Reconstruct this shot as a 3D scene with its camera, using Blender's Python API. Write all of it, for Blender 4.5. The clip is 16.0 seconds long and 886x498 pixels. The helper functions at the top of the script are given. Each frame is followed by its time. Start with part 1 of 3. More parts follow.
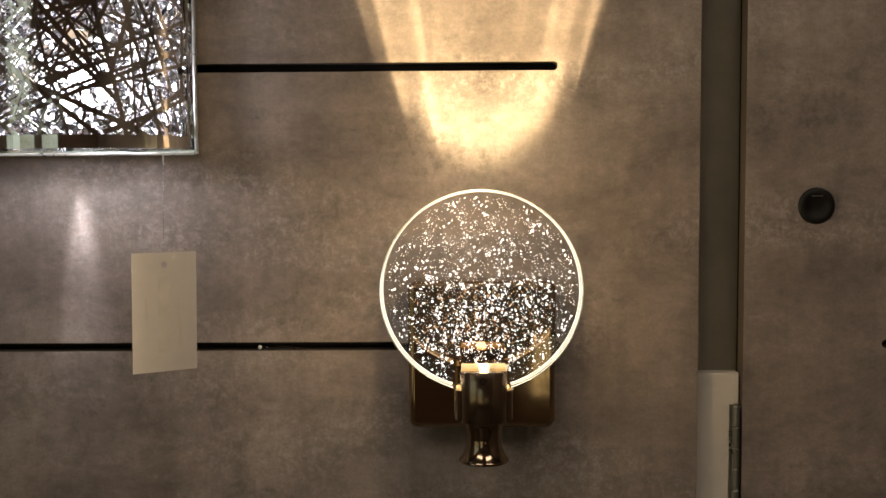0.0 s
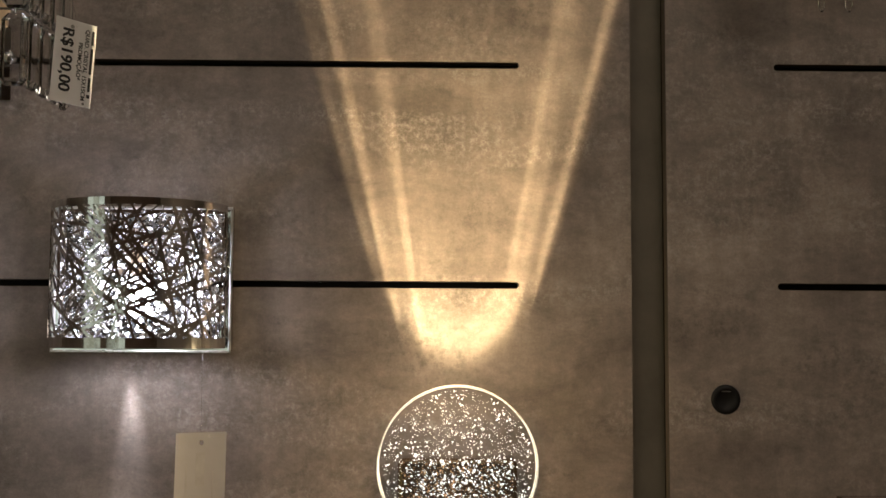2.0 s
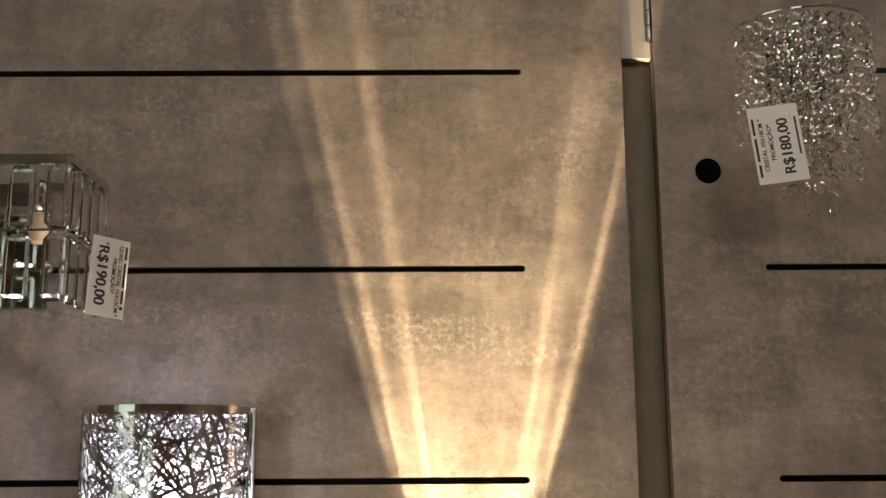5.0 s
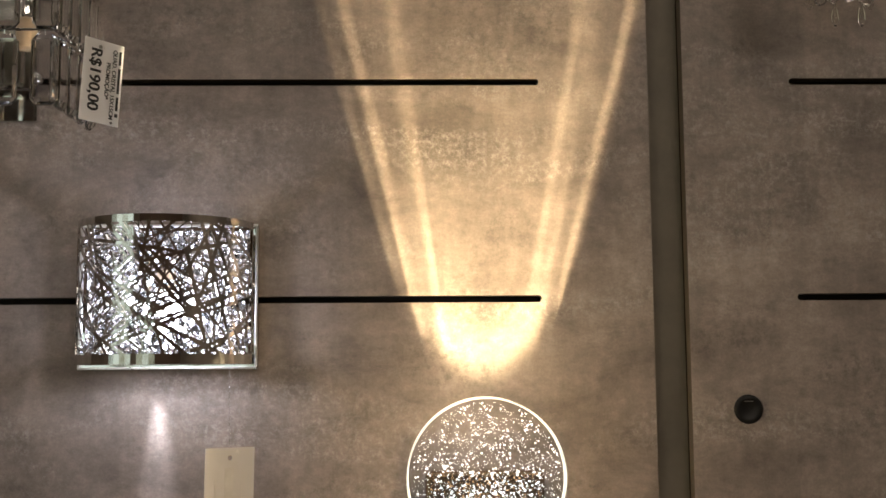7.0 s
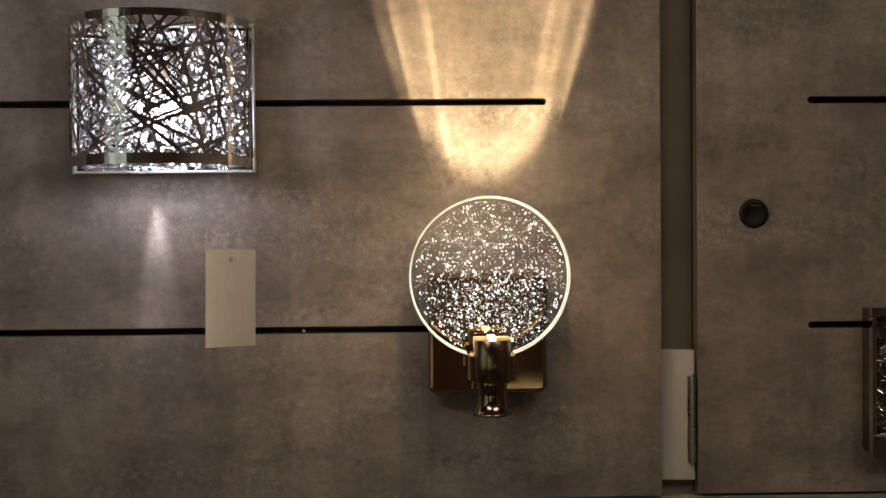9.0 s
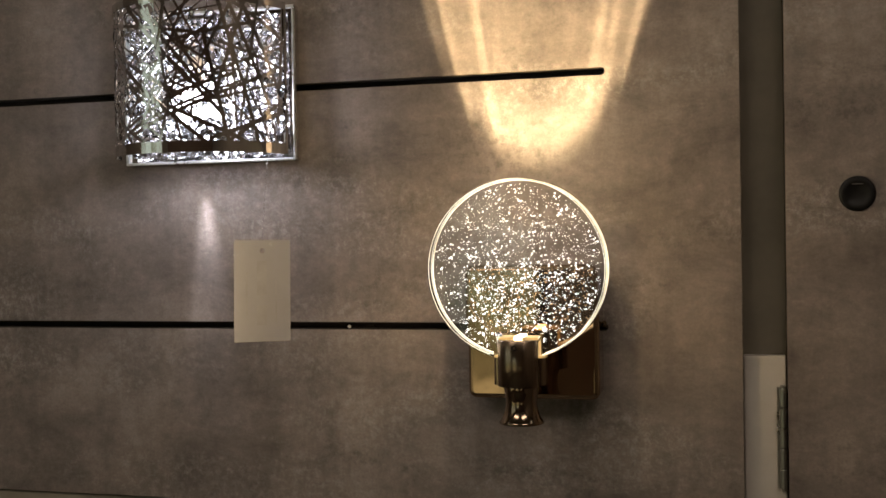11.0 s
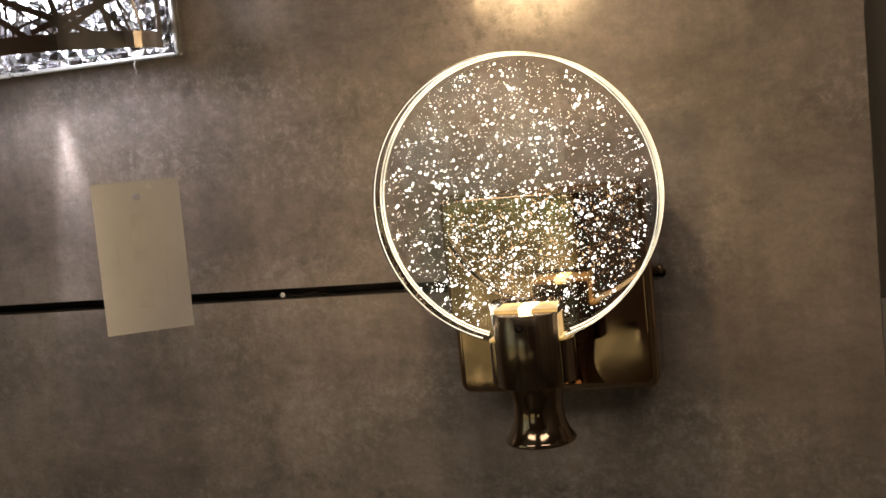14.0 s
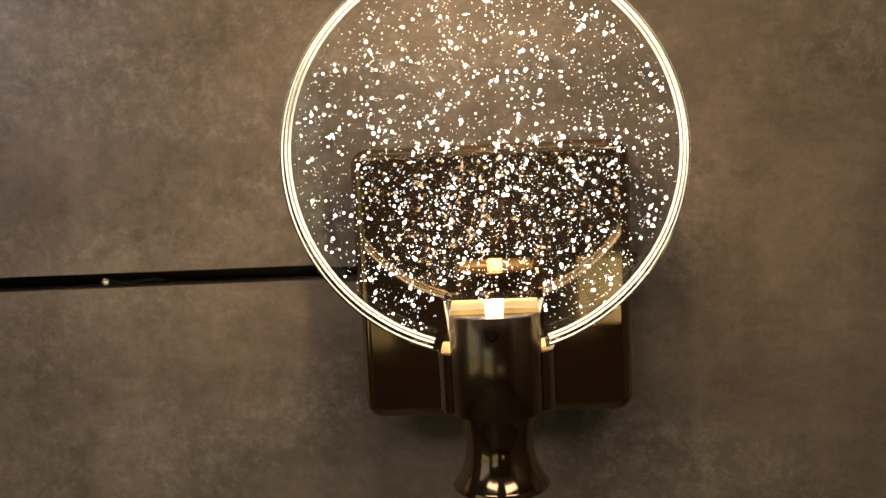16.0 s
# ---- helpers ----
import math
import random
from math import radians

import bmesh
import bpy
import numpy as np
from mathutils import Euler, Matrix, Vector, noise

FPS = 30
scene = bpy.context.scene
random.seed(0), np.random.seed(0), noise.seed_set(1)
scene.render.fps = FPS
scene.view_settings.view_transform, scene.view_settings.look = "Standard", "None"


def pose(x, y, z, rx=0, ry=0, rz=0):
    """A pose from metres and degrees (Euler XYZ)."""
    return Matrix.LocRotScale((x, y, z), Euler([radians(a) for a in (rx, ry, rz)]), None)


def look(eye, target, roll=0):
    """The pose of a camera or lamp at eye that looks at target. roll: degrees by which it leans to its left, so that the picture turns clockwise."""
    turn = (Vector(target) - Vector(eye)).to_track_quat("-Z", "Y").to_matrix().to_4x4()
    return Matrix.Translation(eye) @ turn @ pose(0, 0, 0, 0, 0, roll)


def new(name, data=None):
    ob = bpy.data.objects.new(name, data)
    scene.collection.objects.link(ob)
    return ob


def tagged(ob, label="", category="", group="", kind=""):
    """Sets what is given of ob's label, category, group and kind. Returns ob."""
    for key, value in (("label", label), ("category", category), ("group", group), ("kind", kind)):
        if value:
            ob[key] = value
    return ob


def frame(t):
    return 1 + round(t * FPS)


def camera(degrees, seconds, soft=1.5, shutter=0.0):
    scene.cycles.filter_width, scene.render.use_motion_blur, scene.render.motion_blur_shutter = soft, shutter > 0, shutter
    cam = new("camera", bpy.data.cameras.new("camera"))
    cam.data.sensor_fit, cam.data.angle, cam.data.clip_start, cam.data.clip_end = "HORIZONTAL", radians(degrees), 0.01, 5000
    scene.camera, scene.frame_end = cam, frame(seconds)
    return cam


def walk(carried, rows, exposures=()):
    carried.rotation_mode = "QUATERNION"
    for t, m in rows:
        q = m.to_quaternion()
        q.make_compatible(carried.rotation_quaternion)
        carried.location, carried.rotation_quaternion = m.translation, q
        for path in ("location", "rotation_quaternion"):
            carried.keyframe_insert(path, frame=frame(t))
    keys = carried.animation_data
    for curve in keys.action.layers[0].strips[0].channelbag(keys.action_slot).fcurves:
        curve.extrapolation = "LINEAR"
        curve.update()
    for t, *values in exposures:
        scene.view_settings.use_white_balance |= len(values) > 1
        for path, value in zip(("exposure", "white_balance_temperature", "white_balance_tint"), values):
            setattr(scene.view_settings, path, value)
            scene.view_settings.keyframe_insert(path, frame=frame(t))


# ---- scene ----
cam = camera(44.0, 16.0)
PATH = [
    (0, (-0.068, -0.785, 1.53), (-0.099, 1.209, 1.378), -0.4),
    (0.3, (-0.085, -0.831, 1.524), (-0.049, 1.166, 1.421), -0.3),
    (0.5, (-0.092, -0.864, 1.525), (-0.056, 1.134, 1.441), -0.2),
    (1, (-0.099, -0.92, 1.528), (-0.055, 1.079, 1.539), -0.1),
    (1.5, (-0.094, -0.954, 1.554), (-0.052, 1.045, 1.613), 0.1),
    (2, (-0.078, -0.98, 1.554), (-0.054, 1.013, 1.713), 0.3),
    (2.5, (-0.08, -0.999, 1.562), (-0.051, 0.987, 1.795), 0.3),
    (3, (-0.077, -1.014, 1.575), (-0.053, 0.96, 1.891), 0.2),
    (3.5, (-0.083, -1.033, 1.605), (-0.054, 0.933, 1.971), -0.0),
    (3.7, (-0.083, -1.041, 1.612), (-0.057, 0.921, 2.004), -0.1),
    (5.8, (-0.089, -1.036, 1.593), (-0.075, 0.923, 1.993), -0.4),
    (6, (-0.091, -1.027, 1.585), (-0.074, 0.936, 1.967), -0.4),
    (6.5, (-0.103, -1.003, 1.561), (-0.068, 0.977, 1.84), -0.4),
    (7, (-0.107, -0.988, 1.539), (-0.067, 1.0, 1.753), -0.4),
    (7.5, (-0.123, -0.98, 1.521), (-0.062, 1.013, 1.673), -0.5),
    (8, (-0.122, -0.975, 1.508), (-0.067, 1.023, 1.576), -0.5),
    (8.5, (-0.12, -0.973, 1.483), (-0.065, 1.027, 1.489), -0.5),
    (9, (-0.112, -0.968, 1.486), (-0.067, 1.031, 1.454), -0.5),
    (9.2, (-0.116, -0.963, 1.469), (-0.064, 1.036, 1.475), -0.4),
    (11.3, (0.133, -0.839, 1.476), (-0.481, 1.064, 1.425), -1.0),
    (11.5, (0.15, -0.824, 1.473), (-0.517, 1.06, 1.402), -1.1),
    (11.8, (0.168, -0.798, 1.471), (-0.567, 1.060, 1.388), -2.0),
    (12, (0.162, -0.786, 1.476), (-0.574, 1.071, 1.371), -2.8),
    (12.2, (0.163, -0.761, 1.475), (-0.605, 1.082, 1.362), -3.0),
    (12.5, (0.135, -0.713, 1.473), (-0.557, 1.158, 1.323), -3.4),
    (13, (0.094, -0.657, 1.484), (-0.468, 1.253, 1.299), -4.9),
    (13.2, (0.088, -0.643, 1.476), (-0.452, 1.275, 1.307), -5.1),
    (13.5, (0.07, -0.624, 1.476), (-0.432, 1.303, 1.284), -5.6),
    (14, (0.058, -0.561, 1.483), (-0.528, 1.339, 1.268), -5.8),
    (14.2, (0.065, -0.531, 1.479), (-0.586, 1.348, 1.265), -5.6),
    (14.5, (0.05, -0.518, 1.474), (-0.558, 1.369, 1.21), -4.8),
    (14.7, (0.051, -0.502, 1.468), (-0.526, 1.394, 1.200), -4.3),
    (15, (0.026, -0.494, 1.474), (-0.401, 1.441, 1.201), -3.6),
    (15.2, (0.005, -0.485, 1.475), (-0.344, 1.469, 1.223), -3.4),
    (15.5, (-0.015, -0.472, 1.476), (-0.26, 1.494, 1.205), -3.1),
    (16, (-0.049, -0.436, 1.469), (-0.16, 1.542, 1.19), -2.8),
]
walk(cam, [(t, look(eye, target, roll)) for t, eye, target, roll in PATH],
     [(0, 0.10, 6650, 10), (1, 0.07, 6600, 10), (2, -0.02, 6550, 10), (3, -0.12, 6450, 10), (3.5, -0.10, 6450, 10), (3.7, -0.07, 6450, 10), (5.8, 1.06, 6150, 10), (6.6, 0.90, 6200, 10), (7.0, 0.55, 6300, 10),
      (7.4, 0.26, 6450, 10), (8.0, 0.02, 6450, 10), (8.5, -0.09, 6450, 10), (9.0, -0.10, 6450, 10), (9.2, -0.09, 6450, 10), (11.3, 0.04, 6450, 10), (14, 0.02, 6600, 10), (15, 0.04, 6800, 10), (16, 0.0, 7050, 10)])

# ---- light ----
world = bpy.data.worlds.new("world")
world.use_nodes = True
world.node_tree.nodes["Background"].inputs[0].default_value = (0.9, 0.95, 1.0, 1)
world.node_tree.nodes["Background"].inputs[1].default_value = 0.02
scene.world = world

LAMP_X, LAMP_Y, DISC_Z, DISC_R = -0.0530, -0.0775, 1.4490, 0.0649


def lamp(name, kind, energy, colour, m, size=0.01):
    data = bpy.data.lights.new(name, kind)
    data.energy, data.color = energy, colour
    if kind == "AREA":
        data.shape, data.size, data.size_y = "RECTANGLE", size[0], size[1]
    else:
        data.shadow_soft_size = size
    ob = new(name, data)
    ob.matrix_world = m
    return ob


# unseen ceiling panels, assumed and placed for the wall's general light
PANELS = ((-1.1, -2.1), (0.9, -1.9))
for px, py in PANELS:
    lamp("ceiling_lamp", "AREA", 6.0, (1.0, 0.755, 0.57), pose(px, py, 2.77), (1.2, 0.6))
# cold bulb in the pierced sconce
lamp("bulb_light", "POINT", 0.38, (0.86, 0.86, 1.0), pose(-0.328, -0.036, 1.588), 0.006)
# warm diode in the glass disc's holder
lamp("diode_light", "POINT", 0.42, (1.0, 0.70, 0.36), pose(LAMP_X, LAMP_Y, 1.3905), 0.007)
# added spot under the pierced sconce, draws the pale streak on the wall
streak = lamp("wall_streak_spot", "SPOT", 1.6, (0.92, 0.91, 1.0), look((-0.340, -0.010, 1.5360), (-0.340, 0.0, 1.430)), 0.004)
streak.data.spot_size, streak.data.spot_blend = radians(26), 1.0


def fan_pattern():
    """Added spot over the disc: its drawn pattern paints the light fan and streaks."""
    ob = lamp("fan_pattern_spot", "SPOT", 1.0, (1.0, 0.76, 0.42), pose(LAMP_X, LAMP_Y, 1.5195, 90, 0, 0), 0.002)
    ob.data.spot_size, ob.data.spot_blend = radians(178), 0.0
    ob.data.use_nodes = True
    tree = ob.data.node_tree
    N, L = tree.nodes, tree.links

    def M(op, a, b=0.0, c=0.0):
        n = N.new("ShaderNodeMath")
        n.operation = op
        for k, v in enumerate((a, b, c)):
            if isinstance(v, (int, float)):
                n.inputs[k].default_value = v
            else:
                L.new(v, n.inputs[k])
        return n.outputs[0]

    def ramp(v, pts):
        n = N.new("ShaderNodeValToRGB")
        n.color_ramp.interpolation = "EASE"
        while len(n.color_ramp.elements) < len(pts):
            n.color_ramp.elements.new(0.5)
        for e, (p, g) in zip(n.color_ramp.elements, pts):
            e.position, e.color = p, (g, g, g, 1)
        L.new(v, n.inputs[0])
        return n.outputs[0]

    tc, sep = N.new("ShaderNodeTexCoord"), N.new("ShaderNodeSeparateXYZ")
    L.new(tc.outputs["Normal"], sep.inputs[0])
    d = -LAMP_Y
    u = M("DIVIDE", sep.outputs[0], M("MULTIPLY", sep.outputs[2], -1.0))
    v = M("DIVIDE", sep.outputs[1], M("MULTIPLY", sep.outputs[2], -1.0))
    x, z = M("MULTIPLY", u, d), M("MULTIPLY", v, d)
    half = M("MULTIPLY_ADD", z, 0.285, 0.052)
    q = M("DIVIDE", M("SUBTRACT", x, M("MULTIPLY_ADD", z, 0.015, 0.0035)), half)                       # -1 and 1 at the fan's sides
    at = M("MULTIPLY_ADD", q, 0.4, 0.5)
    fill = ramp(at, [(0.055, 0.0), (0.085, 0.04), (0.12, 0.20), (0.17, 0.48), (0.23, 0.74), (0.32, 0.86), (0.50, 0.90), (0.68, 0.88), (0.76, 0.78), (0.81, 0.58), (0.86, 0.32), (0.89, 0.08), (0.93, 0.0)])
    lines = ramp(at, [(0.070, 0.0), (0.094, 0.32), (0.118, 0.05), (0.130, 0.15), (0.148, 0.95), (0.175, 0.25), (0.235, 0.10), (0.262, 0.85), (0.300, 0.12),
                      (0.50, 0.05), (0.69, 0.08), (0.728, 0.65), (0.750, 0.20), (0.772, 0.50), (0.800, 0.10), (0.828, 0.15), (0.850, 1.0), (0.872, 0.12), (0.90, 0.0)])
    # fine streaks are drawn up the fan
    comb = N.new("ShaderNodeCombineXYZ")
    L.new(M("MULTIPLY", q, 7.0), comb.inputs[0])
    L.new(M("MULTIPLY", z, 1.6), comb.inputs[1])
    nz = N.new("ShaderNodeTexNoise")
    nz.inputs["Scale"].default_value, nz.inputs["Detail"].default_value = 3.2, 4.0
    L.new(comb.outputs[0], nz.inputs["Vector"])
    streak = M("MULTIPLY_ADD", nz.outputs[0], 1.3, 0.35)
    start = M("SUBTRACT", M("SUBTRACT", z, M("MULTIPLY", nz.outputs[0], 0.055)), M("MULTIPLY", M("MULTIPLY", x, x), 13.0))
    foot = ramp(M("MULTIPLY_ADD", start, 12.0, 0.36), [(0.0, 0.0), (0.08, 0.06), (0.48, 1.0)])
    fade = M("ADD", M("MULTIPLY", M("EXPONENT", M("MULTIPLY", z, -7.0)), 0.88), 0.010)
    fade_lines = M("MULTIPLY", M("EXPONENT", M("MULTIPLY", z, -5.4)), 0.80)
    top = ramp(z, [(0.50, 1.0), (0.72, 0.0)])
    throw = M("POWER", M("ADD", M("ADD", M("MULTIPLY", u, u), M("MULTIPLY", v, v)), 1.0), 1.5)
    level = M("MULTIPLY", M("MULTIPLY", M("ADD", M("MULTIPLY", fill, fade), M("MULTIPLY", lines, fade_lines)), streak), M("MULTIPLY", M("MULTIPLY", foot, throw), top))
    # faint even spill, added to the pattern to brighten the wall around
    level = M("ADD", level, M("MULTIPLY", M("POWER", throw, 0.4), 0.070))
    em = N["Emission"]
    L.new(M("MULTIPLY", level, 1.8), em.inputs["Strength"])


fan_pattern()

# ---- materials ----


class Mat:
    """A node material with a Principled shader and short ways to wire textures."""

    def __init__(self, name, colour=(0.5, 0.5, 0.5), rough=0.5, metal=0.0, **more):
        self.m = bpy.data.materials.new(name)
        self.m.use_nodes = True
        self.N, self.L = self.m.node_tree.nodes, self.m.node_tree.links
        self.b = self.N["Principled BSDF"]
        self.b.inputs["Base Color"].default_value = (*colour, 1)
        self.b.inputs["Roughness"].default_value = rough
        self.b.inputs["Metallic"].default_value = metal
        for k, v in more.items():
            self.b.inputs[k.replace("_", " ")].default_value = v

    def coords(self, scale=(1, 1, 1), turn=0.0):
        tc, mp = self.N.new("ShaderNodeTexCoord"), self.N.new("ShaderNodeMapping")
        mp.inputs["Scale"].default_value = scale
        mp.inputs["Rotation"].default_value = (0, turn, 0)
        self.L.new(tc.outputs["Object"], mp.inputs[0])
        return mp.outputs[0]

    def noise(self, scale, detail=6, rough=0.6, stretch=(1, 1, 1), warp=0.0):
        n = self.N.new("ShaderNodeTexNoise")
        n.inputs["Scale"].default_value, n.inputs["Detail"].default_value = scale, detail
        n.inputs["Roughness"].default_value, n.inputs["Distortion"].default_value = rough, warp
        self.L.new(self.coords(stretch), n.inputs["Vector"])
        return n.outputs[0]

    def ramp(self, v, *stops):
        n = self.N.new("ShaderNodeValToRGB")
        while len(n.color_ramp.elements) < len(stops):
            n.color_ramp.elements.new(0.5)
        for e, (p, c) in zip(n.color_ramp.elements, stops):
            e.position, e.color = p, (*c, 1) if isinstance(c, tuple) else (c, c, c, 1)
        self.L.new(v, n.inputs[0])
        return n.outputs[0]

    def mix(self, f, a, b, how="MIX"):
        n = self.N.new("ShaderNodeMix")
        n.data_type, n.blend_type = "RGBA", how
        for k, v in ((0, f), (6, a), (7, b)):
            if isinstance(v, (int, float)):
                n.inputs[k].default_value = v
            elif isinstance(v, tuple):
                n.inputs[k].default_value = (*v, 1)
            else:
                self.L.new(v, n.inputs[k])
        return n.outputs[2]

    def to(self, out, socket):
        self.L.new(out, self.b.inputs[socket])
        return self

    def bump(self, v, strength=0.2, dist=0.001):
        n = self.N.new("ShaderNodeBump")
        n.inputs["Strength"].default_value, n.inputs["Distance"].default_value = strength, dist
        self.L.new(v, n.inputs["Height"])
        self.L.new(n.outputs[0], self.b.inputs["Normal"])
        return self


def concrete():
    m = Mat("concrete_laminate", rough=0.55)
    big = m.noise(3.6, 5, 0.55, (0.8, 1, 1.5), 0.4)
    mid = m.noise(17, 10, 0.72, (0.75, 1, 1.2), 0.3)
    fine = m.noise(160, 6, 0.75, (0.7, 1, 1))
    base = m.ramp(big, (0.33, (0.162, 0.132, 0.113)), (0.5, (0.205, 0.167, 0.146)), (0.67, (0.258, 0.213, 0.189)))
    cloud = m.ramp(mid, (0.32, 0.62), (0.5, 1.0), (0.68, 1.38))
    col = m.mix(1.0, base, cloud, "MULTIPLY")
    # pale scuffs where two noises meet, dark pits
    scuff = m.mix(1.0, m.ramp(m.noise(7, 4, 0.6, (0.55, 1, 1.5), 0.8), (0.46, 0.0), (0.64, 1.0)), m.ramp(m.noise(150, 7, 0.80), (0.47, 0.0), (0.62, 1.0)), "MULTIPLY")
    col = m.mix(m.mix(1.0, scuff, (0.72, 0.72, 0.72), "MULTIPLY"), col, (0.39, 0.352, 0.325))
    pits = m.mix(1.0, m.ramp(m.noise(11, 4, 0.6, (0.7, 1, 1.3), 0.6), (0.50, 0.0), (0.64, 1.0)), m.ramp(m.noise(110, 5, 0.75), (0.48, 0.0), (0.62, 0.55)), "MULTIPLY")
    col = m.mix(pits, col, (0.082, 0.070, 0.060))
    col = m.mix(1.0, col, m.ramp(fine, (0.32, 0.86), (0.68, 1.14)), "MULTIPLY")
    drip = m.noise(20, 5, 0.6, (1.6, 1, 0.32), 0.3)
    col = m.mix(1.0, col, m.ramp(drip, (0.36, 0.86), (0.5, 1.0), (0.66, 1.15)), "MULTIPLY")
    grit = m.noise(430, 3, 0.6)
    col = m.mix(1.0, col, m.ramp(grit, (0.34, 0.93), (0.5, 1.0), (0.68, 1.09)), "MULTIPLY")
    m.to(col, "Base Color").to(m.ramp(mid, (0.3, 0.48), (0.7, 0.66)), "Roughness").bump(fine, 0.12, 0.0004)
    return m.m


def plain(name, colour, rough=0.5, metal=0.0, spread=0.12, scale=40, bump=0.05, **more):
    m = Mat(name, colour, rough, metal, **more)
    n = m.noise(scale, 6, 0.65)
    lo, hi = tuple(c * (1 - spread) for c in colour), tuple(min(1, c * (1 + spread)) for c in colour)
    m.to(m.ramp(n, (0.35, lo), (0.65, hi)), "Base Color")
    m.to(m.ramp(n, (0.3, max(0, rough - 0.05)), (0.7, min(1, rough + 0.06))), "Roughness")
    if bump:
        m.bump(n, bump, 0.0005)
    return m.m


def glass(name, colour=(1, 1, 1), rough=0.0, ior=1.5):
    return Mat(name, colour, rough, 0.0, Transmission_Weight=1.0, IOR=ior).m


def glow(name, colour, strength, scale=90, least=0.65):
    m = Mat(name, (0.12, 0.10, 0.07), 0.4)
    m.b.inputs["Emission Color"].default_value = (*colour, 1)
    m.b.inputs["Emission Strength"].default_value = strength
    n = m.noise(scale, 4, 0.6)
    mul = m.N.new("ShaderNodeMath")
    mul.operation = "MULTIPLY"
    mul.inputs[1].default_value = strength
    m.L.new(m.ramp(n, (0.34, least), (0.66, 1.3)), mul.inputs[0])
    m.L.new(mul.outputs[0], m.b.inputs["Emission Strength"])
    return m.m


def faceted():
    """Hammered bright metal behind the crystals."""
    m = Mat("hammered_reflector", (0.56, 0.56, 0.60), 0.22, 1.0)
    v = m.N.new("ShaderNodeTexVoronoi")
    v.inputs["Scale"].default_value = 130
    m.L.new(m.coords(), v.inputs["Vector"])
    m.bump(v.outputs["Distance"], 1.0, 0.006)
    return m.m


CONCRETE = concrete()
CUT = plain("cut_board_edge", (0.075, 0.058, 0.042), 0.75)
# near-black tone puts the shade inside the slots into the board's colour
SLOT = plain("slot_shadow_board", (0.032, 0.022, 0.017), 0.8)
OLIVE = plain("olive_board", (0.17, 0.145, 0.105), 0.6, scale=25)
BEIGE = plain("beige_board", (0.30, 0.265, 0.215), 0.6, scale=18)
WHITE = plain("white_laminate", (0.48, 0.44, 0.40), 0.5, spread=0.05)
CHROME = plain("chrome", (0.78, 0.78, 0.79), 0.05, 1.0, spread=0.04, scale=60, bump=0.02)
CHROME_DARK = plain("dark_chrome", (0.68, 0.67, 0.66), 0.06, 1.0, spread=0.05, scale=60, bump=0.02)
SATIN = faceted()
BRONZE = plain("polished_bronze", (0.44, 0.315, 0.205), 0.03, 1.0, spread=0.04, scale=30, bump=0.01)
GUN = plain("black_nickel", (0.28, 0.21, 0.15), 0.08, 1.0, spread=0.06, scale=30, bump=0.02)


def brushed_nickel():
    m = Mat("brushed_black_nickel", (0.33, 0.255, 0.18), 0.2, 1.0, Anisotropic=0.55)
    line = m.noise(260, 3, 0.6, (9, 9, 0.02))
    m.to(m.ramp(line, (0.3, (0.22, 0.165, 0.12)), (0.7, (0.36, 0.275, 0.205))), "Base Color")
    m.to(m.ramp(line, (0.3, 0.14), (0.7, 0.26)), "Roughness").bump(line, 0.08, 0.0002)
    return m.m


CHEEK = brushed_nickel()
STEEL = plain("hinge_steel", (0.36, 0.35, 0.33), 0.30, 1.0)
BLACK = plain("black_plastic", (0.006, 0.0055, 0.0055), 0.45, Specular_IOR_Level=0.25)
HOLE = plain("hole_black", (0.003, 0.003, 0.003), 0.9, Specular_IOR_Level=0.0)
CARD = plain("white_card", (0.305, 0.292, 0.312), 0.22, spread=0.03, scale=60)
CARD_WHITE = plain("price_card", (0.78, 0.76, 0.74), 0.45, spread=0.02)
INK = plain("black_ink", (0.02, 0.02, 0.02), 0.6)
GREY_INK = plain("faint_ink", (0.265, 0.25, 0.262), 0.5)
CLEAR = glass("clear_glass")
CRYSTAL = glass("crystal", (1, 1, 1), 0.03, 1.47)
BEAD = glass("bead_crystal", (0.97, 0.97, 0.96), 0.05, 1.45)
BAR = glass("bar_crystal", (0.98, 0.99, 0.99), 0.03, 1.46)
BRUSHED = plain("brushed_chrome", (0.72, 0.71, 0.69), 0.30, 1.0, spread=0.08, scale=90, bump=0.06)
FROST = glass("sparkling_crystal", (0.98, 0.98, 1.0), 0.05, 1.6)
BUBBLE = glow("bubble_glow", (1.0, 0.96, 0.89), 5.5)
RIM = glow("edge_glow", (1.0, 0.88, 0.60), 1.4, 22, 0.30)
ARRIS = glow("arris_glow", (1.0, 0.92, 0.72), 1.5, 22, 0.45)
EDGE_DIM = plain("edge_inside_dim", (0.11, 0.10, 0.06), 0.7)
DIODE = glow("warm_diode", (1.0, 0.62, 0.18), 0.45)
CORE = glow("diode_core", (1.0, 0.80, 0.44), 7.0)
BULB = glow("cold_bulb", (0.92, 0.94, 1.0), 19.0)
CERAMIC = plain("ceramic", (0.40, 0.30, 0.20), 0.4)
TUBE = glow("panel_light", (1.0, 0.90, 0.76), 3.3)
PLASTER = plain("shop_plaster", (0.13, 0.085, 0.058), 0.8, scale=8)
SIDE = plain("shop_side_paint", (0.20, 0.165, 0.13), 0.8, scale=5)
CEIL = plain("shop_ceiling", (0.42, 0.395, 0.355), 0.85, scale=8)
TILE = plain("shop_floor_tile", (0.07, 0.058, 0.045), 0.35, scale=6)

# ---- mesh helpers ----


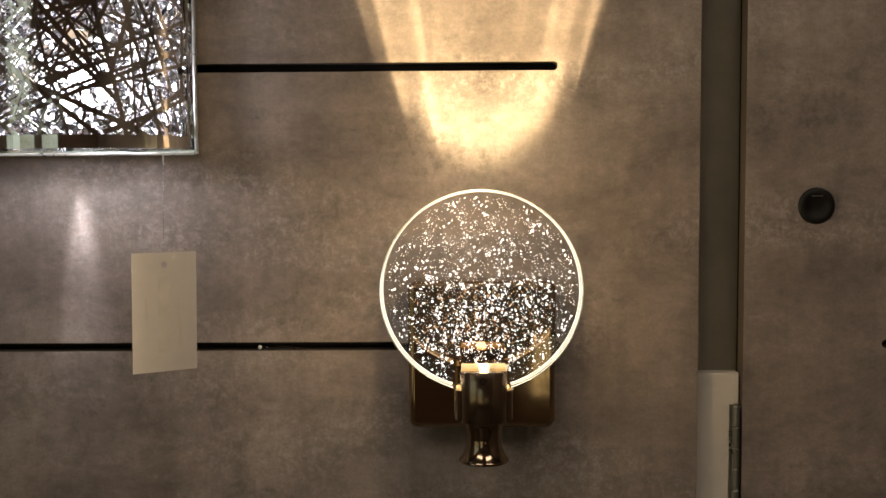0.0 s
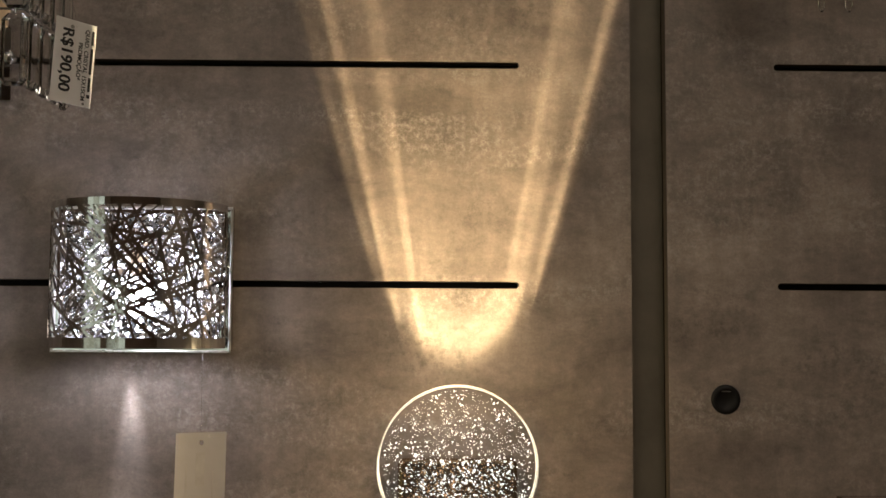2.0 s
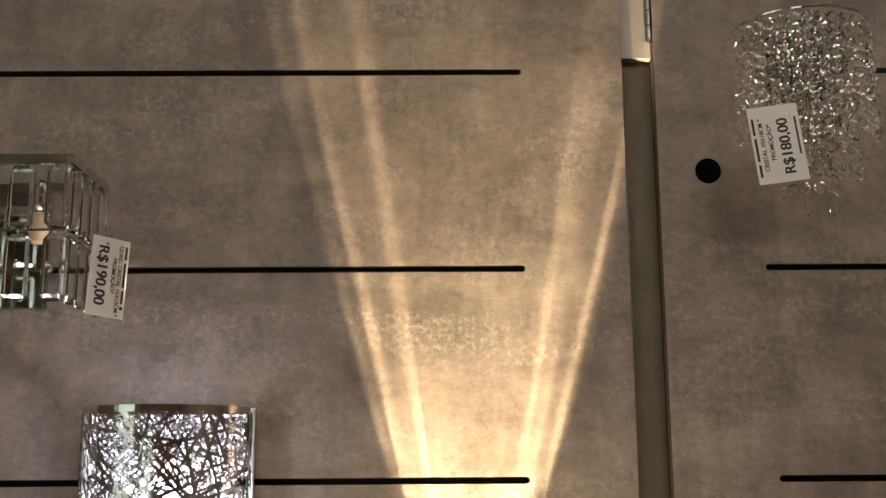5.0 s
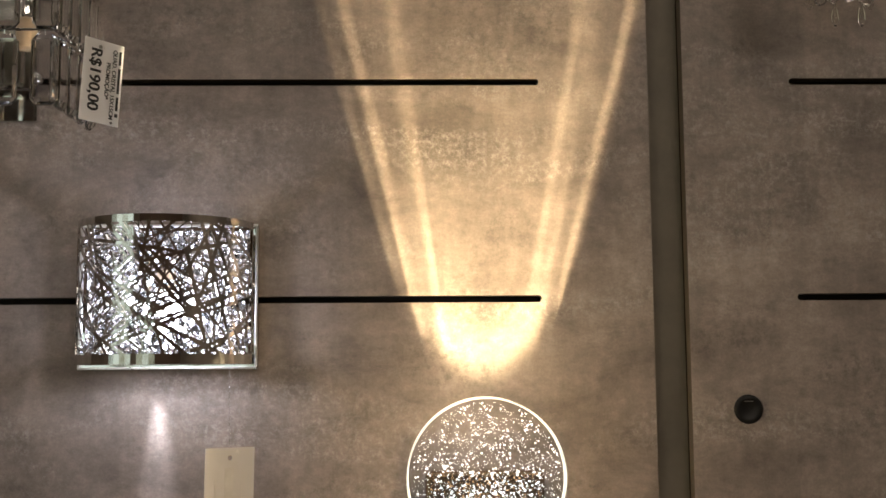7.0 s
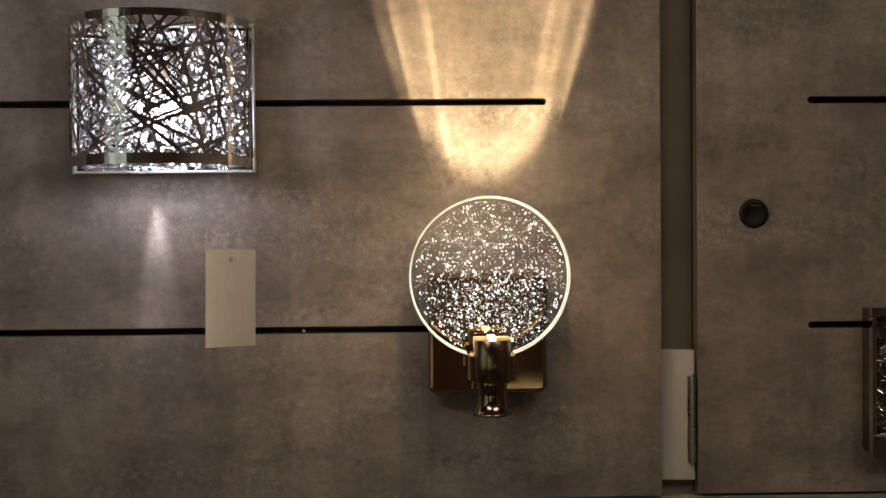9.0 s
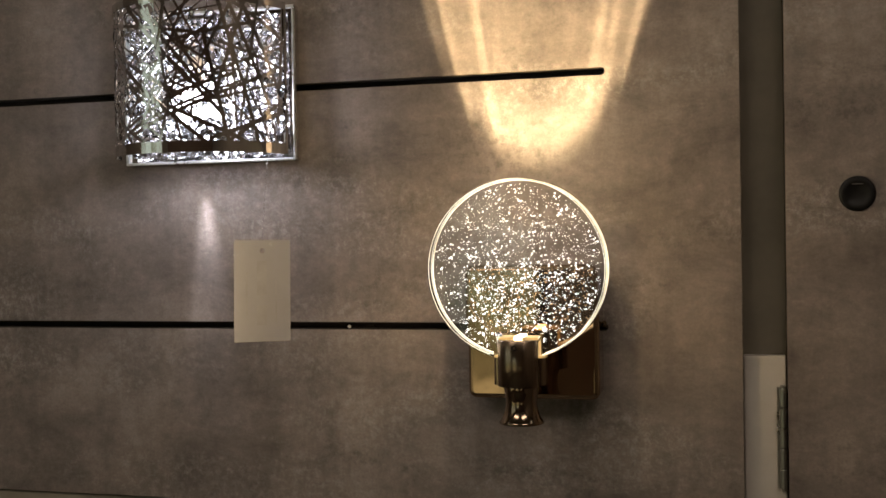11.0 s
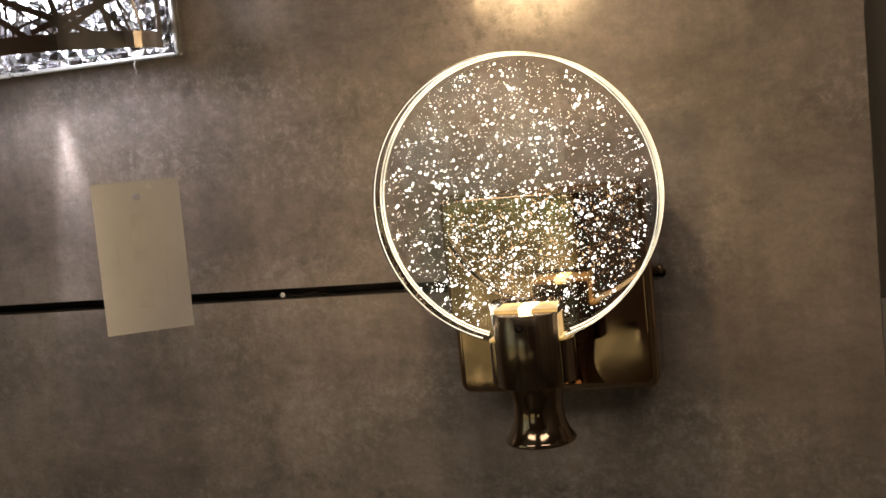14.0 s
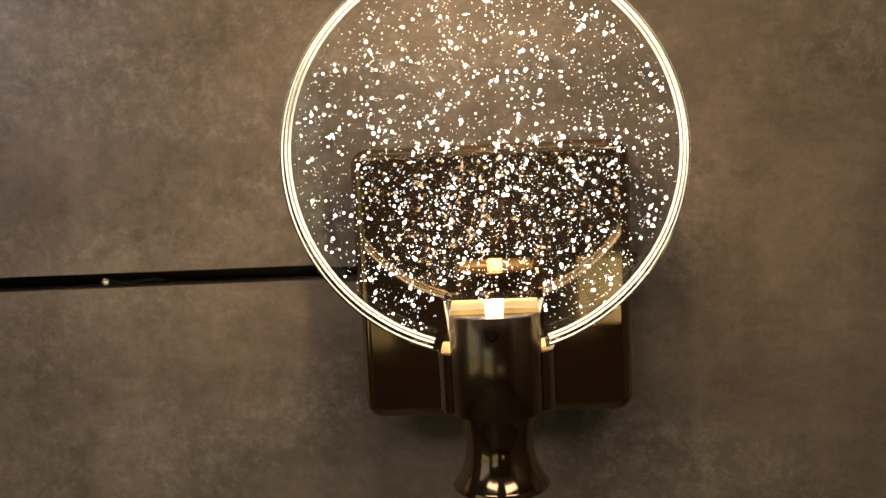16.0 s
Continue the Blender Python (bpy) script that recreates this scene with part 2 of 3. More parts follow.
def part(name, bm, material, parent=None, label="", smooth=False):
    me = bpy.data.meshes.new(name)
    bmesh.ops.recalc_face_normals(bm, faces=bm.faces[:])
    bm.to_mesh(me)
    bm.free()
    for f in me.polygons:
        f.use_smooth = smooth
    me.materials.append(material)
    ob = new(name, me)
    if parent:
        ob.parent = parent
        ob.matrix_parent_inverse = parent.matrix_world.inverted()
    if label:
        ob["label"] = label
    return ob


def thing(name, at, label, category, group="", kind=""):
    ob = new(name)
    ob.empty_display_size = 0.02
    ob.matrix_world = pose(*at)
    bpy.context.view_layer.update()
    return tagged(ob, label, category, group, kind)


def box(x0, x1, y0, y1, z0, z1, bevel=0.0, seg=2, bm=None):
    bm2 = bmesh.new()
    bmesh.ops.create_cube(bm2, size=1)
    for v in bm2.verts:
        v.co = Vector(((x0 + x1) / 2 + v.co.x * (x1 - x0), (y0 + y1) / 2 + v.co.y * (y1 - y0), (z0 + z1) / 2 + v.co.z * (z1 - z0)))
    if bevel:
        bmesh.ops.bevel(bm2, geom=bm2.edges[:], offset=bevel, segments=seg, affect="EDGES", profile=0.5)
    return bm2 if bm is None else join(bm, bm2)


def join(bm, other):
    me = bpy.data.meshes.new("join")
    other.to_mesh(me)
    other.free()
    bm.from_mesh(me)
    bpy.data.meshes.remove(me)
    return bm


def lathe(profile, centre, n=40, axis="z"):
    """A turned body from (radius, height) pairs round an upright axis."""
    bm = bmesh.new()
    rings = []
    for r, h in profile:
        ring = []
        for k in range(n):
            a = 2 * math.pi * k / n
            p = (r * math.cos(a), r * math.sin(a), h)
            if axis == "y":
                p = (p[0], h, p[1])
            elif axis == "x":
                p = (h, p[0], p[1])
            ring.append(bm.verts.new(Vector(centre) + Vector(p)))
        rings.append(ring)
    for a, b in zip(rings, rings[1:]):
        for k in range(n):
            bm.faces.new((a[k], a[(k + 1) % n], b[(k + 1) % n], b[k]))
    bm.faces.new(rings[0][::-1])
    bm.faces.new(rings[-1])
    return bm


def prism(outline, y0, y1):
    """An outline in x and z, extruded from y0 to y1."""
    bm = bmesh.new()
    a = [bm.verts.new((x, y0, z)) for x, z in outline]
    b = [bm.verts.new((x, y1, z)) for x, z in outline]
    bm.faces.new(a)
    bm.faces.new(b[::-1])
    for k in range(len(a)):
        j = (k + 1) % len(a)
        bm.faces.new((a[k], b[k], b[j], a[j]))
    return bm


def rounded(x0, x1, z0, z1, r, n=6):
    pts = []
    for cx, cz, a0 in ((x1 - r, z1 - r, 0), (x0 + r, z1 - r, 90), (x0 + r, z0 + r, 180), (x1 - r, z0 + r, 270)):
        for k in range(n + 1):
            a = radians(a0 + 90 * k / n)
            pts.append((cx + r * math.cos(a), cz + r * math.sin(a)))
    return pts


def tube(points, r, n=8):
    """A thin round wire along points."""
    bm = bmesh.new()
    rings = []
    pts = [Vector(p) for p in points]
    for i, p in enumerate(pts):
        t = (pts[min(i + 1, len(pts) - 1)] - pts[max(i - 1, 0)]).normalized()
        a = t.orthogonal().normalized()
        b = t.cross(a)
        rings.append([bm.verts.new(p + a * (r * math.cos(2 * math.pi * k / n)) + b * (r * math.sin(2 * math.pi * k / n))) for k in range(n)])
    for a, b in zip(rings, rings[1:]):
        off = min(range(n), key=lambda s: sum((a[k].co - b[(k + s) % n].co).length for k in range(n)))
        for k in range(n):
            bm.faces.new((a[k], a[(k + 1) % n], b[(k + 1 + off) % n], b[(k + off) % n]))
    bm.faces.new(rings[0])
    bm.faces.new(rings[-1])
    return bm


def gem(centre, r, h, n=8, turn=0.0, bm=None, flat=0.55, lean=0.0):
    """A faceted crystal bead: table, girdle and point on both sides, facing forward."""
    bm = bm or bmesh.new()
    rot = Euler((lean, 0, turn)).to_matrix()
    rings = []
    for rr, d in ((flat * r, -h), (r, -0.25 * h), (r, 0.25 * h), (flat * r, h)):
        rings.append([bm.verts.new(Vector(centre) + rot @ Vector((rr * math.cos(2 * math.pi * (k + 0.5) / n), d, rr * math.sin(2 * math.pi * (k + 0.5) / n)))) for k in range(n)])
    for a, b in zip(rings, rings[1:]):
        for k in range(n):
            bm.faces.new((a[k], a[(k + 1) % n], b[(k + 1) % n], b[k]))
    bm.faces.new(rings[0])
    bm.faces.new(rings[-1])
    return bm


def writing(body, size, material, parent, m, label=""):
    cu = bpy.data.curves.new("writing", "FONT")
    cu.body, cu.size, cu.align_x, cu.align_y, cu.extrude, cu.offset = body, size, "CENTER", "CENTER", 0.00005, size * 0.008
    tmp = new("writing_curve", cu)
    bpy.context.view_layer.update()
    me = bpy.data.meshes.new_from_object(tmp.evaluated_get(bpy.context.evaluated_depsgraph_get()))
    bpy.data.objects.remove(tmp)
    # heavy type: the letters again, a hair to each side
    bm = bmesh.new()
    for k, dx in enumerate((-0.022, 0.0, 0.022)):
        n = len(bm.verts)
        bm.from_mesh(me)
        bm.verts.ensure_lookup_table()
        for v in bm.verts[n:]:
            v.co += Vector((dx * size, 0, k * 0.00002))
    bm.to_mesh(me)
    bm.free()
    me.materials.clear()
    me.materials.append(material)
    ob = new("printed_text", me)
    ob.parent = parent
    ob.matrix_parent_inverse = parent.matrix_world.inverted()
    ob.matrix_world = m
    return ob


# ---- structure ----
SLOT_H, BOARD = 0.0062, 0.016


def slotted_panel(x0, x1, z0, z1, slots, end, to_left, name, label):
    """A board with long routed slots; each slot has one round end at x = end and runs out of the far side."""
    bm = bmesh.new()
    r = SLOT_H / 2
    near = end - r if to_left else end + r            # middle of the round end
    far, close = (x0, x1) if to_left else (x1, x0)
    levels = [z0] + [z for s in slots for z in (s - r, s + r)] + [z1]

    def face(pts, y=0.0):
        bm.faces.new([bm.verts.new((x, y, z)) for x, z in pts])

    def edge(a, b):
        bm.faces.new([bm.verts.new((a[0], 0, a[1])), bm.verts.new((b[0], 0, b[1])), bm.verts.new((b[0], BOARD, b[1])), bm.verts.new((a[0], BOARD, a[1]))])

    for a, b in zip(levels[0::2], levels[1::2]):
        face([(far, a), (close, a), (close, b), (far, b)])
    for s in slots:
        sign = 1 if to_left else -1
        arc = [(near + sign * r * math.sin(radians(a)), s - r * math.cos(radians(a))) for a in range(0, 181, 20)]
        face([(close, s - r)] + arc + [(close, s + r)])
        for a, b in zip(arc, arc[1:]):
            edge(a, b)
        edge(arc[0], (far, s - r))
        edge(arc[-1], (far, s + r))
    edge((close, z0), (close, z1))
    edge((x0, z0), (x1, z0))
    edge((x0, z1), (x1, z1))
    edge((far, z0), (far, z1))
    bmesh.ops.remove_doubles(bm, verts=bm.verts[:], dist=1e-5)
    ob = part(name, bm, CONCRETE)
    # faces turned sideways show the raw cut board
    ob.data.materials.append(CUT)
    for f in ob.data.polygons:
        if abs(f.normal.y) < 0.5:
            f.material_index = 1
        elif f.normal.y > 0:
            f.flip()
    return tagged(ob, label, "wall panel", kind="structure")


SLOTS = (1.4, 1.6, 1.8, 2.0, 2.2, 2.4)
slotted_panel(-2.2, 0.103, 1.249, 2.6, SLOTS, 0.002, True, "wall_panel", "grey concrete-look display panel with long horizontal slots")
slotted_panel(0.1355, 2.0, 1.2505, 2.6, SLOTS, 0.2345, False, "wall_panel", "grey concrete-look hinged display panel with horizontal slots")
tagged(part("wall_backing", box(-2.2, 2.0, 0.024, 0.05, 1.1, 2.7), SLOT), "board behind the slotted display panels, coloured near-black as slot shade", "wall", kind="structure")
tagged(part("channel_strip", box(0.1032, 0.1352, 0.0185, 0.0235, 1.15, 2.65), OLIVE), "recessed olive-brown strip between two wall panels", "wall trim", kind="structure")
tagged(part("wall_rail", box(-2.2, 2.0, 0.004, 0.0235, 1.214, 1.2475, 0.001), BEIGE), "beige lower rail under the display panels", "wall trim", kind="structure")
tagged(part("wall_lower", box(-2.2, 2.0, 0.012, 0.05, 0.0, 1.213), PLASTER), "plain dark lower wall below the display", "wall", kind="structure")
# unseen room shell, tones chosen for what the polished metal mirrors
tagged(part("floor", box(-2.2, 2.0, -4.0, 0.05, -0.05, -0.001), TILE), "unseen shop floor, its dark tone set for the plate reflections", "floor", kind="structure")
tagged(part("ceiling", box(-2.2, 2.0, -4.0, 0.05, 2.8, 2.85), CEIL), "plain off-white shop ceiling", "ceiling", kind="structure")
tagged(part("wall_upper", box(-2.2, 2.0, 0.012, 0.05, 2.601, 2.8), PLASTER), "plain wall above the display panels", "wall", kind="structure")
for a, b, c, d in ((-4.0, -3.0, 0, 2.8), (-1.1, 0.05, 0, 2.8), (-2.9999, -1.1001, 0, 0.7), (-2.9999, -1.1001, 2.3, 2.8)):
    tagged(part("wall_west", box(-2.25, -2.2, a, b, c, d), SIDE), "unseen side wall, its tone set for the chrome reflections", "wall", kind="structure")
tagged(part("wall_east", box(2.0, 2.05, -4.0, 0.05, 0, 2.8), SIDE), "unseen side wall, its tone set for the chrome reflections", "wall", kind="structure")
for a, b, c, d in ((-0.52, 0.22, 0, 2.8), (0.90, 2.0, 0, 2.8), (0.2201, 0.8999, 0, 0.50), (0.2201, 0.8999, 0.82, 2.8), (-2.2, -2.1, 0, 2.8), (-2.0999, -0.7001, 0, 0.33), (-2.0999, -0.7001, 1.75, 2.8), (-0.70, -0.5201, 0.62, 2.8), (-0.70, -0.5201, 0, 0.45)):
    tagged(part("wall_south", box(a, b, -4.05, -4.0, c, d), PLASTER), "unseen rear wall, its dark tone set for the plate reflections", "wall", kind="structure")


# mottled glow for unseen sheets, added for the polished metal to mirror
def mirrored_glow():
    m = Mat("mirrored_glow_sheet", (0, 0, 0), 1.0)
    n = m.noise(5.5, 7, 0.7, (1, 1, 0.7), 0.6)
    tc, sep = m.N.new("ShaderNodeTexCoord"), m.N.new("ShaderNodeSeparateXYZ")
    m.L.new(tc.outputs["Object"], sep.inputs[0])
    up = m.N.new("ShaderNodeMath")
    up.operation = "MULTIPLY_ADD"
    up.inputs[1].default_value, up.inputs[2].default_value = 0.45, 0.0
    m.L.new(sep.outputs[2], up.inputs[0])
    col = m.ramp(up.outputs[0], (0.12, (0.95, 0.80, 0.48)), (0.38, (0.85, 0.75, 0.42)), (0.50, (0.42, 0.52, 0.26)), (0.62, (0.75, 0.85, 0.72)))
    col = m.mix(m.ramp(n, (0.44, 0.0), (0.56, 0.9)), col, (0.22, 0.20, 0.11))
    m.to(col, "Emission Color")
    m.b.inputs["Emission Strength"].default_value = 0.85
    return m.m


# added opening, shaped for the bright patches mirrored in the bronze plate
window = tagged(new("glow_opening_1"), "unseen opening in the rear wall, added for bright reflections in the plate", "window", kind="structure")
for a, b, c, d in ((-2.0995, -2.05, 0.331, 1.749), (-0.75, -0.7005, 0.621, 1.749), (-0.7000, -0.5205, 0.58, 0.619), (-2.0495, -0.7505, 0.331, 0.37), (-2.0495, -0.7505, 1.70, 1.749), (-1.50, -1.46, 0.3705, 1.6995)):
    part("opening_frame", box(a, b, -4.045, -4.0, c, d, 0.003), GUN, window)
# added glowing gap in place of a pale counter that the plate mirrors
low_glow_opening = tagged(new("glow_opening_3"), "unseen low opening, stands in for a pale counter mirrored in the plate", "window", kind="structure")
for a, b, c, d in ((0.2205, 0.24, 0.501, 0.819), (0.88, 0.8995, 0.501, 0.819), (0.2405, 0.8795, 0.501, 0.52), (0.2405, 0.8795, 0.80, 0.819)):
    part("opening_frame", box(a, b, -4.045, -4.0, c, d, 0.003), GUN, low_glow_opening)
# added opening with a glowing sheet behind, brightens the chrome shade's left side
side_glow_opening = tagged(new("glow_opening_2"), "unseen opening in the side wall, added to brighten the chrome shade", "window", kind="structure")
for a, b, c, d in ((-2.9995, -2.95, 0.701, 2.299), (-1.15, -1.1005, 0.701, 2.299), (-2.9495, -1.1505, 0.701, 0.75), (-2.9495, -1.1505, 2.25, 2.299), (-2.37, -2.33, 0.7505, 2.2495), (-1.77, -1.73, 0.7505, 2.2495)):
    part("opening_frame", box(-2.245, -2.2, a, b, c, d, 0.003), GUN, side_glow_opening)
tagged(part("backdrop", box(-2.75, -2.70, -3.5, -0.6, 0.3, 2.7), mirrored_glow()), "unseen glowing sheet behind the side opening, added for chrome reflections", "backdrop", kind="structure")
tagged(part("backdrop", box(-2.4, 1.3, -4.40, -4.35, -0.1, 2.1), mirrored_glow()), "unseen glowing sheet behind the rear openings, added for reflections", "backdrop", kind="structure")


def hinge_block(z0, z1, h0, h1):
    t = thing("hinge", (0.118, 0.012, z0), "white filler block with a steel butt hinge beside the panel", "hinge", "panel hinges")
    part("filler_block", box(0.1034, 0.1344, 0.006, 0.0184, z0, z1, 0.0008), WHITE, t, "white laminate block")
    n = 5
    step = (h1 - h0) / n
    for k in range(n):
        a, b = h0 + k * step + 0.0004, h0 + (k + 1) * step - 0.0004
        part("knuckle", lathe([(0.0022, a), (0.0028, a + 0.0006), (0.0028, b - 0.0006), (0.0022, b)], (0.1318, 0.0020, 0), 16), STEEL, t, smooth=False)
    part("pin", lathe([(0.0016, h0 - 0.002), (0.0016, h1 + 0.0018)], (0.1318, 0.0020, 0), 12), STEEL, t)
    part("leaf", box(0.1275, 0.1340, 0.0050, 0.0059, h0, h1), STEEL, t)


hinge_block(1.2615, 1.378, 1.278, 1.355)
hinge_block(2.016, 2.134, 2.034, 2.111)

cap = thing("grommet", (0.186, 0, 1.4995), "round black plastic grommet in the panel", "grommet", "cable holes")
part("cap_disc", lathe([(0.0131, 0.0), (0.0131, -0.0008), (0.0122, -0.0019), (0.0085, -0.0022), (0.0078, -0.0016), (0.001, -0.0016)], (0.186, 0, 1.4995), 40, "y"), BLACK, cap, smooth=True)
# steel-coloured bar stands in for a small glint on the cap
part("glint_bar", box(0.182, 0.190, -0.0021, -0.0013, 1.5062, 1.5070), STEEL, cap)
hole = thing("cable_hole", (0.184, 0, 1.8965), "round cable hole shown as a flat black disc", "hole", "cable holes")
# flat black disc, the hole's dark depth is put into its colour
part("hole_disc", lathe([(0.0128, 0.0), (0.0128, -0.0004), (0.0119, -0.0006), (0.0116, -0.0003), (0.001, -0.0003)], (0.184, 0, 1.8965), 40, "y"), HOLE, hole)

# ---- disc sconce ----


def disc_sconce():
    X, Y = LAMP_X, LAMP_Y
    t = thing("disc_sconce", (X, 0, 1.40), "lit bubble-glass disc sconce on a polished bronze plate", "wall lamp")
    # cushion-edged plate
    bm = bmesh.new()
    rings = []
    for d, y in ((0, -0.0005), (0, -0.0255), (0.0002, -0.0268), (0.0008, -0.0281), (0.0017, -0.0291), (0.0028, -0.0297), (0.0040, -0.0300)):
        rings.append([bm.verts.new((x, y, z)) for x, z in rounded(-0.1043 + d, -0.0022 - d, 1.3466 + d, 1.4502 - d, 0.0062 - d, 6)])
    for a, b in zip(rings, rings[1:]):
        for k in range(len(a)):
            m = (k + 1) % len(a)
            bm.faces.new((a[k], a[m], b[m], b[k]))
    bm.faces.new(rings[0])
    bm.faces.new(rings[-1])
    plate = part("back_plate", bm, BRONZE, t, "mirror-polished bronze plate", True)
    for f in plate.data.polygons:
        f.use_smooth = abs(f.normal.y) < 0.999
    part("side_screw", lathe([(0.0018, -0.0030), (0.0018, -0.0012), (0.0026, -0.0006), (0.0026, 0.0010), (0.0015, 0.0018)], (0, -0.012, 1.4035), 16, "x"), GUN, t)
    part("arm", lathe([(0.010, -0.0302), (0.0088, -0.034), (0.0088, -0.0560)], (X, 0, 1.376), 28, "y"), GUN, t, smooth=True)
    # slotted holder: a long core under the disc between two round cheeks
    core, wide = 0.0108, 0.0195
    ends = [(X + sg * (wide - 0.0045 + 0.0045 * math.cos(radians(a))), Y + sg * 0.0045 * math.sin(radians(a)) * core / 0.0045) for sg in (1, -1) for a in range(-90, 91, 15)]
    bm = bmesh.new()
    lo = [bm.verts.new((x, y, 1.3655)) for x, y in ends]
    hi = [bm.verts.new((x, y, 1.3850)) for x, y in ends]
    bm.faces.new(lo)
    bm.faces.new(hi)
    for k in range(len(lo)):
        j = (k + 1) % len(lo)
        bm.faces.new((lo[k], lo[j], hi[j], hi[k]))
    part("holder_core", bm, GUN, t, "black-nickel core under the disc", True).data.shade_flat()
    chord, rise = 0.0148, 0.0090
    R = (chord * chord + rise * rise) / (2 * rise)
    a0 = math.asin(chord / R)
    for sign in (-1, 1):
        arc = [(R * math.sin(a), sign * (core + 0.0003 + R * math.cos(a) - (R - rise))) for a in np.linspace(-a0, a0, 33)]
        bm = bmesh.new()
        rows = []
        for z, f in ((1.3646, 0.985), (1.3651, 1.0), (1.3979, 1.0), (1.3983, 0.985)):
            rows.append([bm.verts.new((X + x * f, Y + y * (f if abs(y) > core + 0.001 else 1), z)) for x, y in arc])
        for a, b in zip(rows, rows[1:]):
            for k in range(len(arc)):
                j = (k + 1) % len(arc)
                bm.faces.new((a[k], a[j], b[j], b[k]))
        bm.faces.new(rows[0])
        bm.faces.new(rows[-1])
        c = part("cheek", bm, CHEEK, t, "brushed black-nickel cheek of the holder")
        for f in c.data.polygons:
            f.use_smooth = abs(f.normal.z) < 0.3 and f.normal.y * sign > 0.05
        if sign < 0:
            part("grub_screw", lathe([(0.0019, 0.0006), (0.0019, -0.0003), (0.0012, -0.0005), (0.0010, 0.0002)], (X - 0.0010, Y - core - rise - 0.0002, 1.3930), 14, "y"), BLACK, c)
    # turned foot
    prof = [(0.0126, 1.3645), (0.0128, 1.3630), (0.0122, 1.3590), (0.0115, 1.3545), (0.0114, 1.3505), (0.0121, 1.3462), (0.0138, 1.3416), (0.0156, 1.3388), (0.0164, 1.3376), (0.0161, 1.3367), (0.0148, 1.3364), (0.012, 1.3372)]
    part("foot", lathe(prof, (X, Y, 0), 56), GUN, t, "flared black-nickel foot", True)
    # glass disc with a flat notch over the diode
    D = X - 0.0014
    T, notch = 0.0108, 1.4030
    pts = []
    for k in range(121):
        a = -math.pi / 2 + 0.20 + (2 * math.pi - 0.40) * k / 120
        pts.append((D + DISC_R * math.cos(a), DISC_Z + DISC_R * math.sin(a)))
    pts += [(X - 0.0162, notch), (X + 0.0162, notch)]
    bm = prism(pts, Y - T, Y + T)
    ring = [e for e in bm.edges if abs(e.verts[0].co.y - e.verts[1].co.y) < 1e-6 and all((v.co - Vector((D, v.co.y, DISC_Z))).length > DISC_R - 1e-4 for v in e.verts)]
    bmesh.ops.bevel(bm, geom=ring, offset=0.0009, segments=2, affect="EDGES", profile=0.5)
    disc = part("glass_disc", bm, CLEAR, t, "clear cast glass full of bubbles")
    disc.visible_shadow = False
    # glowing tubes added for the bright lines where the faces meet the edge
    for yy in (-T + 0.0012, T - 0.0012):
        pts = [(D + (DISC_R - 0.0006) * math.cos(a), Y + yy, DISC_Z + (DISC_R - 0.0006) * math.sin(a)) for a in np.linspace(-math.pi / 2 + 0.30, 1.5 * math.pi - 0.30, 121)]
        part("arris_glow", tube(pts, 0.00026 if yy < 0 else 0.00042, 8), ARRIS, disc, smooth=True)
    # the ground edge emits by itself, in place of the diode's light
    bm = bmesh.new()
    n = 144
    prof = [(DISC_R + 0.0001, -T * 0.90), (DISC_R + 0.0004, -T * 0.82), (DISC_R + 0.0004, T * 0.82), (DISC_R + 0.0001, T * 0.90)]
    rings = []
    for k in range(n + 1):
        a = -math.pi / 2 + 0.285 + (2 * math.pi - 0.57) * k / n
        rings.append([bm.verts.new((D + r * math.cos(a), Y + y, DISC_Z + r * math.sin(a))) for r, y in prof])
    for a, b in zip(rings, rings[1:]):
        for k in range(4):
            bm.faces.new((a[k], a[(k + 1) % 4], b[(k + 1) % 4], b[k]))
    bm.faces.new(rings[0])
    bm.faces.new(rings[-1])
    rim = part("glow_edge", bm, RIM, disc, "ground edge given a glow of its own", True)
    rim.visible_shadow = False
    # inner faces are coloured dark so the edge looks dim face-on
    rim.data.materials.append(EDGE_DIM)
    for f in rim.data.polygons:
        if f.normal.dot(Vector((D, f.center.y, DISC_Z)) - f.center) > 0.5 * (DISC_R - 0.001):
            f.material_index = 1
    part("diode_strip", box(X - 0.0145, X + 0.0145, Y - 0.0098, Y + 0.0098, 1.3852, 1.3996, 0.0005), DIODE, t, "glowing amber diode strip").visible_shadow = False
    part("diode_core", box(X - 0.0030, X + 0.0030, Y - 0.0101, Y + 0.0101, 1.3980, 1.4006, 0.0005), CORE, t).visible_shadow = False
    # glowing boxes stand in for the lit lower corners of the glass
    for s in (-1, 1):
        part("foot_glow", box(X + s * 0.0164 - 0.0016, X + s * 0.0164 + 0.0016, Y - 0.0095, Y + 0.0095, 1.3852, 1.3866, 0.0006), DIODE, t)
    # bubbles, made to emit so that they sparkle
    rng = random.Random(5)
    base = bmesh.new()
    bmesh.ops.create_icosphere(base, subdivisions=1, radius=1.0)
    shape = [v.co.copy() for v in base.verts]
    faces = [[v.index for v in f.verts] for f in base.faces]
    base.free()
    verts, polys = [], []
    made, last = 0, (0.0, 0.0)
    while made < 3600:
        # bubbles gather in loose clumps
        if made < 2000 and rng.random() < 0.38:
            x, z = last[0] + rng.gauss(0, 0.0016), last[1] + rng.gauss(0, 0.0011)
            if math.hypot(x, z) > DISC_R - 0.0035:
                continue
        else:
            a, rr = rng.uniform(0, 2 * math.pi), (DISC_R - 0.0035) * math.sqrt(rng.random())
            x, z = rr * math.cos(a), rr * math.sin(a)
